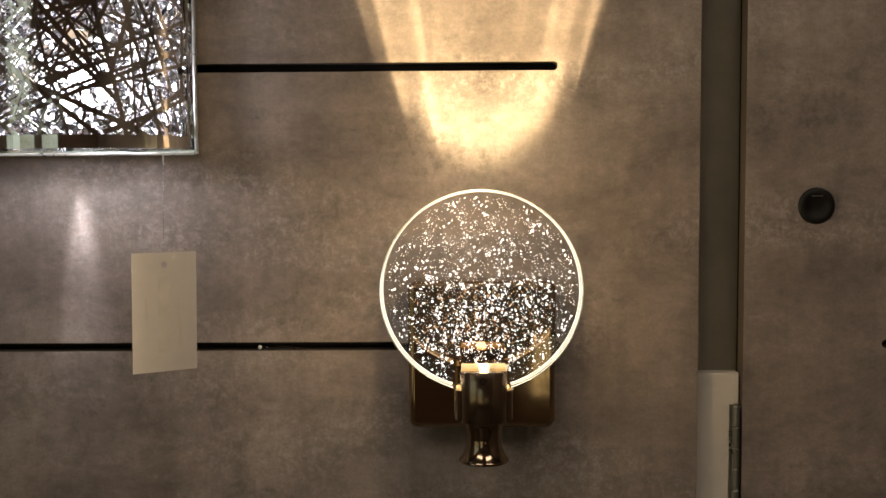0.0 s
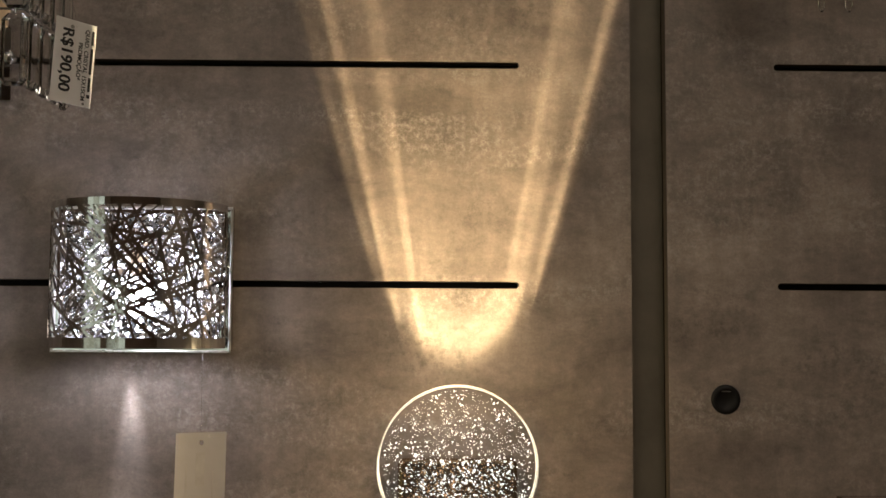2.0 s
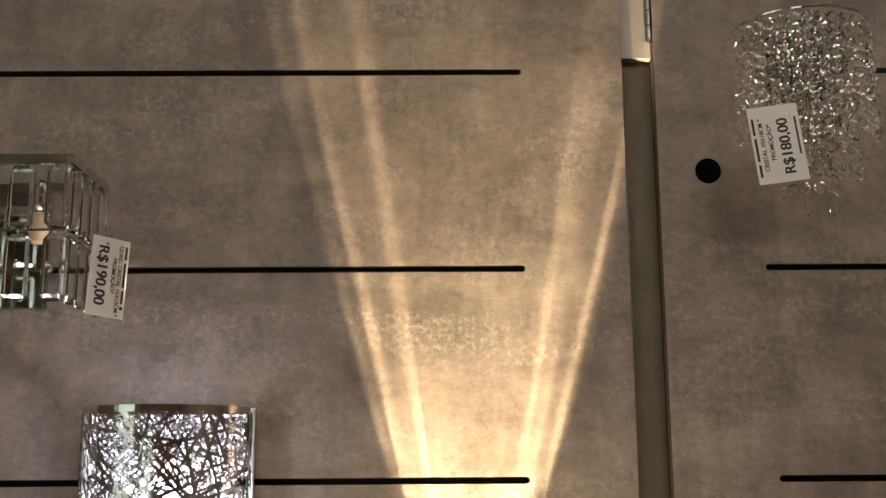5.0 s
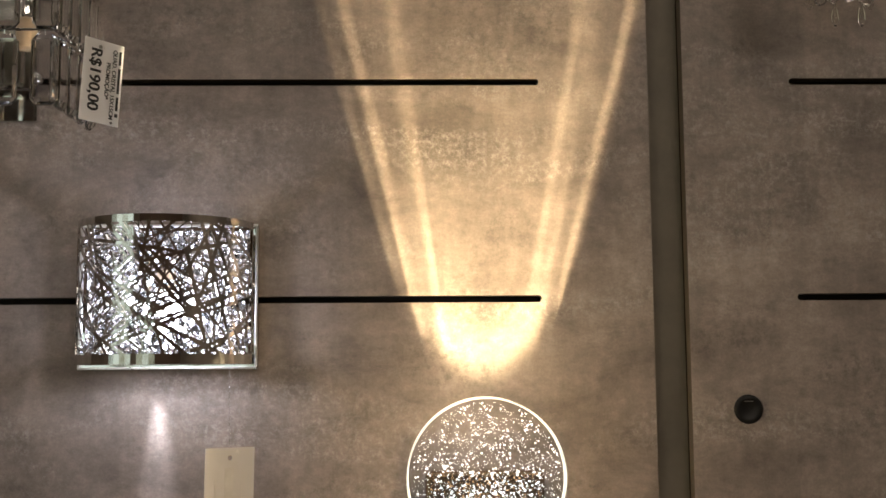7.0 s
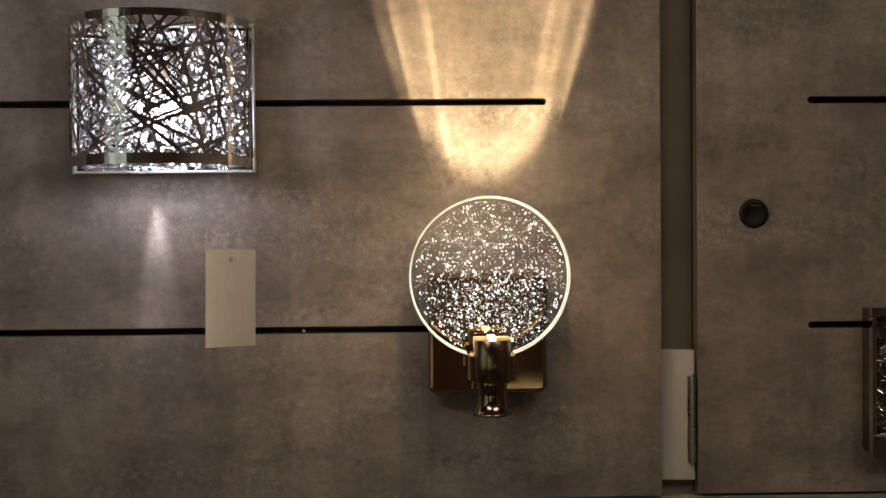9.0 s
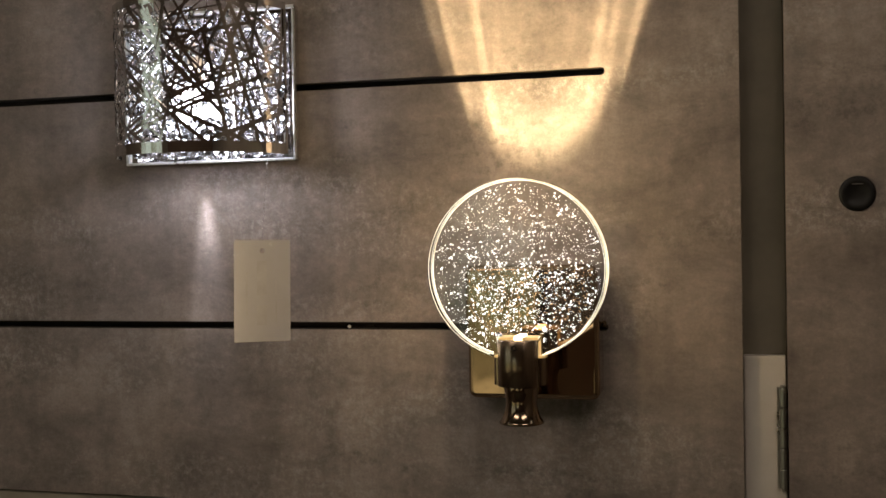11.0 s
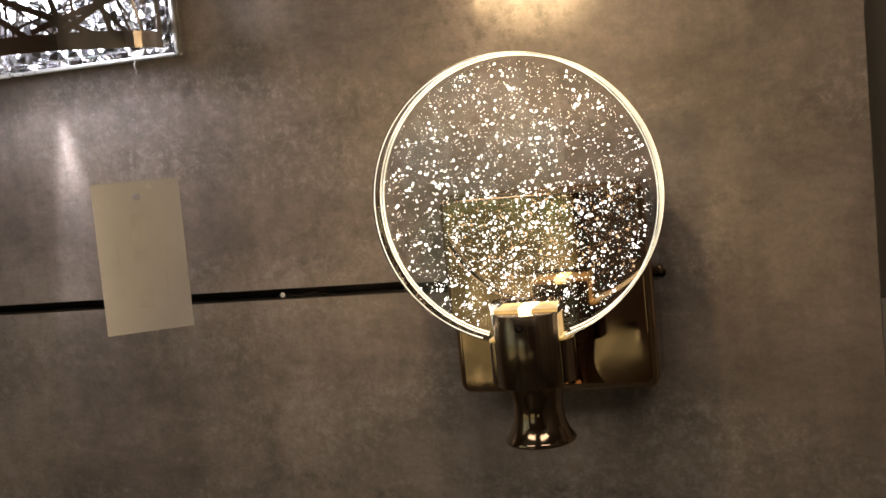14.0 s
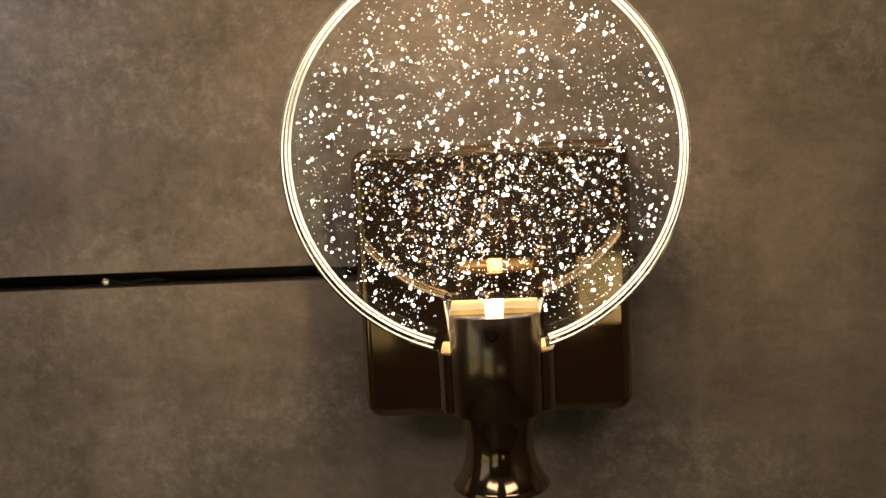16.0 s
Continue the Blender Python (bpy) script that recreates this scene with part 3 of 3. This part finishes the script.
        # denser over the diode
        if rng.random() > 0.58 + 0.42 * math.exp(-(x / 0.030) ** 2 - ((z + 0.022) / 0.030) ** 2):
            continue
        if z < -0.045 and abs(x) < 0.018:
            continue
        last = (x, z)
        # specks past 2000 are tiny and glowing, they imitate a lit haze
        s = 0.00013 + 0.00055 * rng.random() ** 4.0 if made < 2000 else 0.00006 + 0.00010 * rng.random()
        c = Vector((D + x, Y + rng.uniform(-T + 0.002, T - 0.002), DISC_Z + z))
        k0 = len(verts)
        verts += [tuple(c + v * s) for v in shape]
        polys += [[i + k0 for i in f] for f in faces]
        made += 1
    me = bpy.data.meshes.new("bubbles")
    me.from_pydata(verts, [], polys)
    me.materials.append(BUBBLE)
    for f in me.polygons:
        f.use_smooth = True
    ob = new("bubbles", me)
    ob.parent = disc
    ob.matrix_parent_inverse = disc.matrix_world.inverted()
    ob.visible_shadow = False
    tagged(ob, "air bubbles in the glass, given a glow of their own", kind="stuff")


disc_sconce()

# ---- pierced chrome sconce ----


def pierced_sconce():
    x0, x1, z0, z1 = -0.4105, -0.2525, 1.5385, 1.6675
    cx = (x0 + x1) / 2
    t = thing("pierced_sconce", (cx, 0, z0), "lit chrome sconce with a laser-cut web shade", "wall lamp")
    part("back_plate", box(x0, x1, -0.008, -0.0005, z0, z1, 0.0012, 3), CHROME, t, "polished chrome plate")
    for a, b, c, d in ((x0, x1, z0, z0 + 0.0022), (x0, x1, z1 - 0.0022, z1), (x0, x0 + 0.0022, z0 + 0.0023, z1 - 0.0023), (x1 - 0.0022, x1, z0 + 0.0023, z1 - 0.0023)):
        part("plate_lip", box(a, b, -0.0115, -0.0082, c, d, 0.0005), BRUSHED, t)
    part("reflector", box(x0 + 0.006, x1 - 0.006, -0.0096, -0.0083, z0 + 0.006, z1 - 0.006, 0.0003), SATIN, t, "satin metal reflector")
    # arc of the shade
    half, sag = 0.0752, 0.062
    R = (half * half + sag * sag) / (2 * sag)
    sx = cx - 0.0008
    cy = -0.021 - sag + R
    amax = math.asin(half / R) if sag < R else math.pi - math.asin(half / R)
    length = 2 * amax * R

    def at(s, z, off=0.0):
        a = s / R - amax
        return Vector((sx + (R + off) * math.sin(a), cy - (R + off) * math.cos(a), z))

    sz0, sz1 = z0 + 0.0042, z1 - 0.0003
    th = 0.0007

    def strip(bm, p, q, w, off):
        """A flat metal bar on the shade from p to q, both (along, height)."""
        p, q = Vector((*p, 0)), Vector((*q, 0))
        d = (q - p)
        n = max(2, int(abs(d.x) / 0.005) + 1)
        side = Vector((-d.y, d.x, 0)).normalized() * (w / 2)
        rows = []
        for k in range(n + 1):
            m = p + d * (k / n)
            row = []
            for sg, o in ((-1, 0), (1, 0), (1, th), (-1, th)):
                e = m + side * sg
                row.append(bm.verts.new(at(min(max(e.x, 0), length), min(max(e.y, sz0), sz1), off + o)))
            rows.append(row)
        for a, b in zip(rows, rows[1:]):
            for k in range(4):
                bm.faces.new((a[k], a[(k + 1) % 4], b[(k + 1) % 4], b[k]))
        bm.faces.new(rows[0])
        bm.faces.new(rows[-1])

    for nm, a, b in (("lower_band", sz0, sz0 + 0.0088), ("upper_band", sz1 - 0.0062, sz1)):
        bm = bmesh.new()
        strip(bm, (0, (a + b) / 2), (length, (a + b) / 2), b - a, 0.0012)
        part(nm, bm, CHROME_DARK, t, smooth=False)
    for s in (0.0015, length - 0.0015):
        bm = bmesh.new()
        strip(bm, (s, sz0), (s, sz1), 0.003, 0.0012)
        part("side_band", bm, CHROME_DARK, t)
    for sg in (-1, 1):
        for z in (z0 + 0.018, z1 - 0.018):
            part("bracket", box(sx + sg * (half - 0.0024) - 0.0012, sx + sg * (half - 0.0024) + 0.0012, -0.0232, -0.0097, z - 0.004, z + 0.004, 0.0003), CHROME, t)
    rng = random.Random(11)
    bm = bmesh.new()
    lo, hi = sz0 + 0.007, sz1 - 0.005
    for k in range(112):
        s, z = rng.uniform(0.0, length), rng.uniform(lo, hi)
        ang = rng.choice((rng.gauss(65, 14), rng.gauss(115, 14), rng.gauss(25, 14), rng.gauss(155, 12), rng.uniform(0, 180)))
        d = Vector((math.cos(radians(ang)), math.sin(radians(ang))))
        reach = rng.uniform(0.025, 0.085)
        ends = []
        for sg in (-1, 1):
            r = reach
            e = Vector((s, z)) + d * (sg * r)
            for lim, i in ((0.0, 0), (length, 0), (lo, 1), (hi, 1)):
                if (lim in (0.0, lo) and e[i] < lim) or (lim in (length, hi) and e[i] > lim):
                    f = (lim - (s, z)[i]) / (e[i] - (s, z)[i])
                    e = Vector((s, z)) + (e - Vector((s, z))) * f
            ends.append((e.x, e.y))
        strip(bm, ends[0], ends[1], 0.0008 + 0.0026 * rng.random() ** 2.4, 0.000008 * k)
    part("web_shade", bm, CHROME_DARK, t, "laser-cut web of crossing chrome strips")
    # bulb and crystals inside
    # bulb is oversize, its body stands in for the bloom of light
    part("bulb", lathe([(0.003, 1.6050), (0.010, 1.6030), (0.0168, 1.596), (0.0188, 1.586), (0.0162, 1.5745), (0.0095, 1.5675), (0.002, 1.5655)], (-0.328, -0.036, 0), 20), BULB, t, "glowing cold-white bulb, enlarged to stand in for its bloom", True).visible_shadow = False
    part("bulb_holder", lathe([(0.007, 1.6055), (0.008, 1.6070), (0.008, 1.622), (0.006, 1.625)], (-0.328, -0.036, 0), 20), CERAMIC, t)
    for row in range(8):
        for col in range(11):
            z = z0 + 0.014 + row * 0.0143 + rng.uniform(-0.002, 0.002)
            s = (col + 0.5 + rng.uniform(-0.2, 0.2)) / 11 * length
            p = at(s, z, -0.012 - 0.006 * rng.random())
            if p.y > -0.017 or (p - Vector((-0.328, -0.036, p.z))).length < 0.0265 and 1.565 < z < 1.626:
                continue
            r = rng.uniform(0.0055, 0.0082)
            g = part("crystal", gem(p, r, r * 0.62, 8, rng.uniform(-0.6, 0.6), None, 0.5, rng.uniform(-0.5, 0.5)), FROST, t)
            g.visible_shadow = False
    part("thread_end", tube([(-0.2745, -0.02, z0 + 0.001), (-0.2745, -0.022, z0 - 0.004), (-0.274, -0.021, z0 - 0.007)], 0.0003, 6), CARD, t)


pierced_sconce()

# ---- hanging blank tag ----
tag = thing("hanging_tag", (-0.2695, -0.046, 1.43), "blank pale card tag with a punched hole, hanging on clear thread", "price tag")


def tag_card():
    w, z0, z1, hx, hz = 0.0228, 1.391, 1.4725, 0.0, 1.4640
    bm = bmesh.new()
    outer = [(-w, z0), (w, z0), (w, z1), (-w, z1)]
    n = 20
    ring = [(hx + 0.0021 * math.cos(2 * math.pi * k / n), hz + 0.0021 * math.sin(2 * math.pi * k / n)) for k in range(n)]
    rows = []
    for yy in (-0.0003, 0.0003):
        o = [bm.verts.new((x, yy, z)) for x, z in outer]
        r = [bm.verts.new((x, yy, z)) for x, z in ring]
        rows.append((o, r))
        # four fans between the corners and the hole
        groups = [(0, 10, 15), (1, 15, 20), (2, 0, 5), (3, 5, 10)]
        for c, a, b in groups:
            for k in range(a, b):
                bm.faces.new((o[c], r[k % n], r[(k + 1) % n]))
        for c, k in ((0, 15), (1, 20), (2, 5), (3, 10)):
            bm.faces.new((o[c], o[(c + 1) % 4], r[k % n]))
    (o0, r0), (o1, r1) = rows
    for k in range(4):
        bm.faces.new((o0[k], o0[(k + 1) % 4], o1[(k + 1) % 4], o1[k]))
    for k in range(n):
        bm.faces.new((r0[k], r0[(k + 1) % n], r1[(k + 1) % n], r1[k]))
    return bm


TAG_POSE = pose(-0.2695, -0.046, 1.4325, 0, 0.8, 36) @ pose(0, 0, -1.4325)
card = part("card", tag_card(), CARD, tag)
card.matrix_world = TAG_POSE
for k, (a, b, c, d) in enumerate(((-0.0135, -0.0118, 1.412, 1.447), (-0.0045, 0.0035, 1.428, 1.456), (-0.0045, 0.0035, 1.404, 1.420), (0.0105, 0.0118, 1.405, 1.44))):
    bar = part("show_through_print", box(a, b, -0.00042, -0.00032, c, d), GREY_INK, card)
    bar.matrix_world = TAG_POSE
part("thread", tube([(-0.2695, -0.0462, 1.4640), (-0.2705, -0.040, 1.485), (-0.2735, -0.028, 1.515), (-0.2745, -0.0215, 1.5315)], 0.00022, 6), CLEAR, tag).visible_shadow = False

# bent clear clip in the slot
clip = thing("slot_clip", (-0.205, 0.0, 1.398), "small bent clear plastic clip resting in the panel slot", "clip")
# clear end coloured white, which paints its bright glint
part("clip_glint", gem((-0.2140, 0.0035, 1.3990), 0.0017, 0.0012, 5, 0.4, None, 0.5), CARD_WHITE, clip, "end of the clear clip, coloured white for its glint")
part("clip_wire", tube([(-0.2125, 0.004, 1.3995), (-0.206, 0.005, 1.3978), (-0.199, 0.004, 1.3990), (-0.193, 0.005, 1.3995), (-0.188, 0.004, 1.3978)], 0.0006, 6), CLEAR, clip)

# ---- crystal-bar sconce ----


def bar_crystal(centre, w, t, h, turn=0.0):
    """A long cut-glass bar with bevelled long edges and roofed ends."""
    bm = bmesh.new()
    rot = Euler((0, 0, turn)).to_matrix()
    rings = []
    for zz, f, g in ((-h / 2, 0.62, 0.30), (-h / 2 + 0.0055, 1.0, 1.0), (h / 2 - 0.0055, 1.0, 1.0), (h / 2, 0.62, 0.30)):
        pts = [(-w / 2, -t * 0.15), (-w * 0.40, -t / 2), (w * 0.40, -t / 2), (w / 2, -t * 0.15), (w / 2, t * 0.15), (w * 0.40, t / 2), (-w * 0.40, t / 2), (-w / 2, t * 0.15)]
        rings.append([bm.verts.new(Vector(centre) + rot @ Vector((x * f, y * g, zz))) for x, y in pts])
    for a, b in zip(rings, rings[1:]):
        for k in range(8):
            bm.faces.new((a[k], a[(k + 1) % 8], b[(k + 1) % 8], b[k]))
    bm.faces.new(rings[0])
    bm.faces.new(rings[-1])
    return bm


def crystal_bar_sconce():
    x0, x1, yb, yf, zt = -0.560, -0.4025, -0.001, -0.108, 1.8815
    t = thing("crystal_bar_sconce", ((x0 + x1) / 2, 0, 1.762), "unlit chrome sconce hung with clear crystal bars in two tiers", "wall lamp")
    part("wall_plate", box(x0 + 0.003, x1 - 0.052, -0.006, -0.0005, 1.7625, 1.876, 0.001), CHROME, t)
    for a, b, c, d, n in ((x1 - 0.0075, x1, yf, yb, "side_rail"), (x0, x0 + 0.0075, yf, yb, "side_rail"), (x0 + 0.0077, x1 - 0.0077, yf, yf + 0.006, "front_rail"), (x0 + 0.0077, x1 - 0.0077, yb - 0.0042, yb, "wall_rail")):
        part(n, box(a, b, c, d, zt - 0.005, zt + 0.004, 0.0005), CHROME if n != "side_rail" else CHROME_DARK, t)
    part("lower_side_rail", tube([(x1 - 0.006, yf + 0.004, 1.8175), (x1 - 0.006, yb - 0.012, 1.8175)], 0.0012, 8), CHROME, t)
    part("lower_front_rail", tube([(x0 + 0.006, yf + 0.004, 1.8175), (x1 - 0.006, yf + 0.004, 1.8175)], 0.0012, 8), CHROME, t)
    for tier, (za, zb) in enumerate(((1.8755, 1.818), (1.8135, 1.754))):
        zc, h = (za + zb) / 2, za - zb
        for k in range(5):
            c = part("crystal_bar", bar_crystal((x1 - 0.0125 - k * 0.0330, yf + 0.004, zc), 0.0220, 0.0105, h), BAR, t)
            c.visible_shadow = False
            part("hook", tube([(x1 - 0.0125 - k * 0.0330, yf + 0.004, za - 0.001), (x1 - 0.0125 - k * 0.0330, yf + 0.003, za + 0.004)], 0.0005, 6), CHROME, c)
        for k in range(4):
            for x in (x1 - 0.0045, x0 + 0.0045):
                c = part("crystal_bar", bar_crystal((x, yf + 0.0190 + k * 0.0255, zc), 0.0225, 0.0095, h, math.pi / 2), BAR, t)
                c.visible_shadow = False
                part("hook", tube([(x, yf + 0.0190 + k * 0.0255, za - 0.001), (x, yf + 0.0190 + k * 0.0255, za + 0.003)], 0.0005, 6), CHROME, c)
    part("bulb_holder", lathe([(0.0075, 1.818), (0.009, 1.820), (0.009, 1.842), (0.006, 1.846)], (-0.452, -0.045, 0), 20), CERAMIC, t, "cream ceramic bulb holder", True)
    part("bulb", lathe([(0.004, 1.8465), (0.0048, 1.85), (0.0048, 1.872), (0.002, 1.878)], (-0.452, -0.045, 0), 16), CLEAR, t, smooth=True)
    part("stem", tube([(-0.452, -0.0065, 1.828), (-0.452, -0.036, 1.828)], 0.003, 10), CHROME, t)
    part("ball_nut", lathe([(0.001, -0.0185), (0.0045, -0.0165), (0.0062, -0.012), (0.0045, -0.0075), (0.003, -0.0062)], (-0.452, 0, 1.800), 18, "y"), CHROME, t, smooth=True)


crystal_bar_sconce()


def price_tag(name, at, w, h, turn, tilt, lines, label, flip):
    """A printed card whose lines run along its long side."""
    t = thing(name, at, label, "price tag", "price tags")
    base = pose(*at, 0, tilt, turn)
    c = part("card", box(-w / 2, w / 2, -0.0003, 0.0003, -h / 2, h / 2), CARD_WHITE, t)
    c.matrix_world = base
    spin = -90 if flip else 90
    for what, x, size, length, along in lines:
        m = base @ pose(x, -0.0005, along, 90, 0, 0) @ pose(0, 0, 0, 0, 0, spin)
        if what:
            writing(what, size, INK, c, m)
        else:
            b = part("printed_bar", box(-length / 2, length / 2, -size / 2, size / 2, -0.00005, 0.00005), INK, c)
            b.matrix_world = m
    d = part("punched_hole", lathe([(0.0017, -0.0004), (0.0017, -0.0006)], (0, 0, 0), 16, "y"), STEEL, c)
    d.matrix_world = base @ pose(lines[0][1] * -0.25 if flip else 0.0135, 0, h / 2 - 0.006 if flip else h / 2 - 0.010)
    part("thread", tube([base @ Vector((0, -0.001, h / 2 - 0.006)), base @ Vector((0.001, 0.008, h / 2 + 0.010)), base @ Vector((0.0, 0.012, h / 2 + 0.02))], 0.0002, 6), CLEAR, t).visible_shadow = False


price_tag("price_tag", (-0.3745, -0.082, 1.779), 0.036, 0.071, 45, 3.5,
          [("", 0.0150, 0.0022, 0.012, 0.024), ("", 0.0150, 0.0022, 0.022, 0.004), ("", 0.0150, 0.0022, 0.012, -0.016), ("", 0.0150, 0.0030, 0.003, -0.026), ("QUAD. CRISTAL 15X15CM *", 0.0100, 0.0052, 0, -0.002), ("PROMOÇÃO*", 0.0045, 0.0052, 0, 0.002), ("R$190,00", -0.0072, 0.0140, 0, 0.001)],
          "white printed price card hanging from the crystal-bar sconce", True)
price_tag("price_tag", (0.2290, -0.079, 1.9000), 0.0455, 0.073, -4, -6.5,
          [("", -0.0195, 0.0022, 0.012, -0.024), ("", -0.0195, 0.0022, 0.022, -0.004), ("", -0.0195, 0.0022, 0.016, 0.018), ("CRISTAL 10X18CM *", -0.0130, 0.0056, 0, 0.0), ("PROMOÇÃO*", -0.0058, 0.0056, 0, 0.002), ("R$180,00", 0.0072, 0.0138, 0, -0.003), ("", 0.0190, 0.0018, 0.036, 0.006)],
          "white printed price card hanging from the beaded crystal sconce", False)

# ---- beaded crystal sconce ----


def beaded_sconce():
    cx = 0.281
    t = thing("beaded_sconce", (cx, 0, 1.83), "unlit half-round sconce of stringed crystal beads", "wall lamp")
    part("wall_plate", box(cx - 0.016, cx + 0.004, -0.005, -0.0005, 1.945, 2.036, 0.001), GUN, t)
    part("stem", tube([(cx - 0.008, -0.012, 1.945), (cx - 0.008, -0.012, 2.037)], 0.0045, 10), GUN, t)
    for r, z in ((0.067, 2.0385), (0.049, 2.0385), (0.030, 2.0385)):
        part("hoop", tube([(cx + r * math.cos(a), -0.004 - r * math.sin(a), z) for a in np.linspace(0, math.pi, 25)], 0.0018, 8), CHROME, t)
    for sx in (-1, 1):
        part("bracket", tube([(cx + sx * 0.028, -0.005, 2.0420), (cx + sx * 0.055, -0.036, 2.0405)], 0.0015, 8), CHROME, t)
    rng = random.Random(3)
    kinds = []
    for rr in (0.0066, 0.0059):
        me = bpy.data.meshes.new("bead")
        bm = gem((0, 0, 0), rr, 0.0040, 8, flat=0.45)
        bmesh.ops.recalc_face_normals(bm, faces=bm.faces[:])
        bm.to_mesh(me)
        bm.free()
        me.materials.append(BEAD)
        kinds.append(me)
    for r, count, beads in ((0.066, 17, 7), (0.048, 12, 9), (0.028, 7, 10)):
        drop = 0 if r > 0.06 else 0.002
        for k in range(count):
            a = math.pi * (k + 0.5) / count
            x, y = cx + r * math.cos(a), -0.005 - r * math.sin(a)
            zend = 2.0275 - (beads - 1) * 0.0172 - drop
            s = part("bead_string", tube([(x, y, 2.038), (x, y, zend)], 0.00013, 5), BEAD, t)
            for b in range(beads):
                o = new("bead", kinds[b % 2])
                o.parent = s
                o.matrix_world = pose(x + rng.uniform(-0.0006, 0.0006), y, 2.0275 - b * 0.0172 - drop, rng.uniform(-14, 14), 0, 90 - math.degrees(a) + rng.uniform(-30, 30))
                o.visible_shadow = False
            if r < 0.03 and k in (2, 4):
                d = part("drop", lathe([(0.0006, zend - 0.006), (0.0022, zend - 0.012), (0.0034, zend - 0.021), (0.0028, zend - 0.025), (0.0006, zend - 0.028)], (x, y, 0), 8), BEAD, s)
                d.visible_shadow = False


beaded_sconce()

# ---- framed crystal sconce ----


def framed_sconce():
    x0, x1, z0, z1 = 0.2805, 0.4205, 1.2865, 1.4175
    t = thing("framed_sconce", (0.35, 0, z0), "unlit square chrome sconce filled with cut crystal", "wall lamp")
    part("base_box", box(x0 + 0.002, x1 - 0.002, -0.020, -0.0005, z0 + 0.002, z1 - 0.002, 0.001), GUN, t)
    f = 0.0085
    for a, b, c, d in ((x0, x1, z1 - f, z1), (x0, x1, z0, z0 + f * 2.2), (x0, x0 + 0.004, z0 + f * 2.2 + 0.0002, z1 - f - 0.0002), (x1 - 0.004, x1, z0 + f * 2.2 + 0.0002, z1 - f - 0.0002)):
        part("frame_bar", box(a, b, -0.028, -0.0202, c, d, 0.0012, 3), CHROME_DARK, t, smooth=False)
    rng = random.Random(8)
    for i in range(9):
        for j in range(6):
            g = part("crystal", gem((x0 + 0.013 + i * 0.0142, -0.0262, z0 + 0.030 + j * 0.0155), 0.0068, 0.0045, 8, rng.uniform(-0.4, 0.4), None, 0.55, rng.uniform(-0.4, 0.4)), CRYSTAL, t)
            g.visible_shadow = False
    part("wire_loop", tube([(x0 + 0.016 + 0.010 * math.cos(a), -0.030, 1.398 + 0.008 * math.sin(a)) for a in np.linspace(0.3, 4.4, 16)], 0.0006, 6), BLACK, t)


framed_sconce()

# ---- ceiling panels ----
for x, y in PANELS:
    p = thing("ceiling_light", (x, y, 2.8), "flat white ceiling light, unseen and assumed for the general light", "ceiling light", "ceiling lights")
    part("frame", box(x - 0.64, x + 0.64, y - 0.34, y + 0.34, 2.785, 2.7995, 0.003), CHROME, p)
    part("diffuser", box(x - 0.60, x + 0.60, y - 0.30, y + 0.30, 2.779, 2.7845, 0.001), TUBE, p)
# unseen glowing strip, added to give the bevelled metal bright highlights
strip = thing("highlight_strip", (-0.3, -0.42, 2.8), "unseen slim strip light added for highlights on bevelled metal", "ceiling light")
part("housing", box(-1.8, 1.6, -0.46, -0.38, 2.775, 2.7995, 0.003), WHITE, strip)
part("diffuser", box(-1.78, 1.58, -0.445, -0.395, 2.768, 2.7745, 0.002), TUBE, strip)
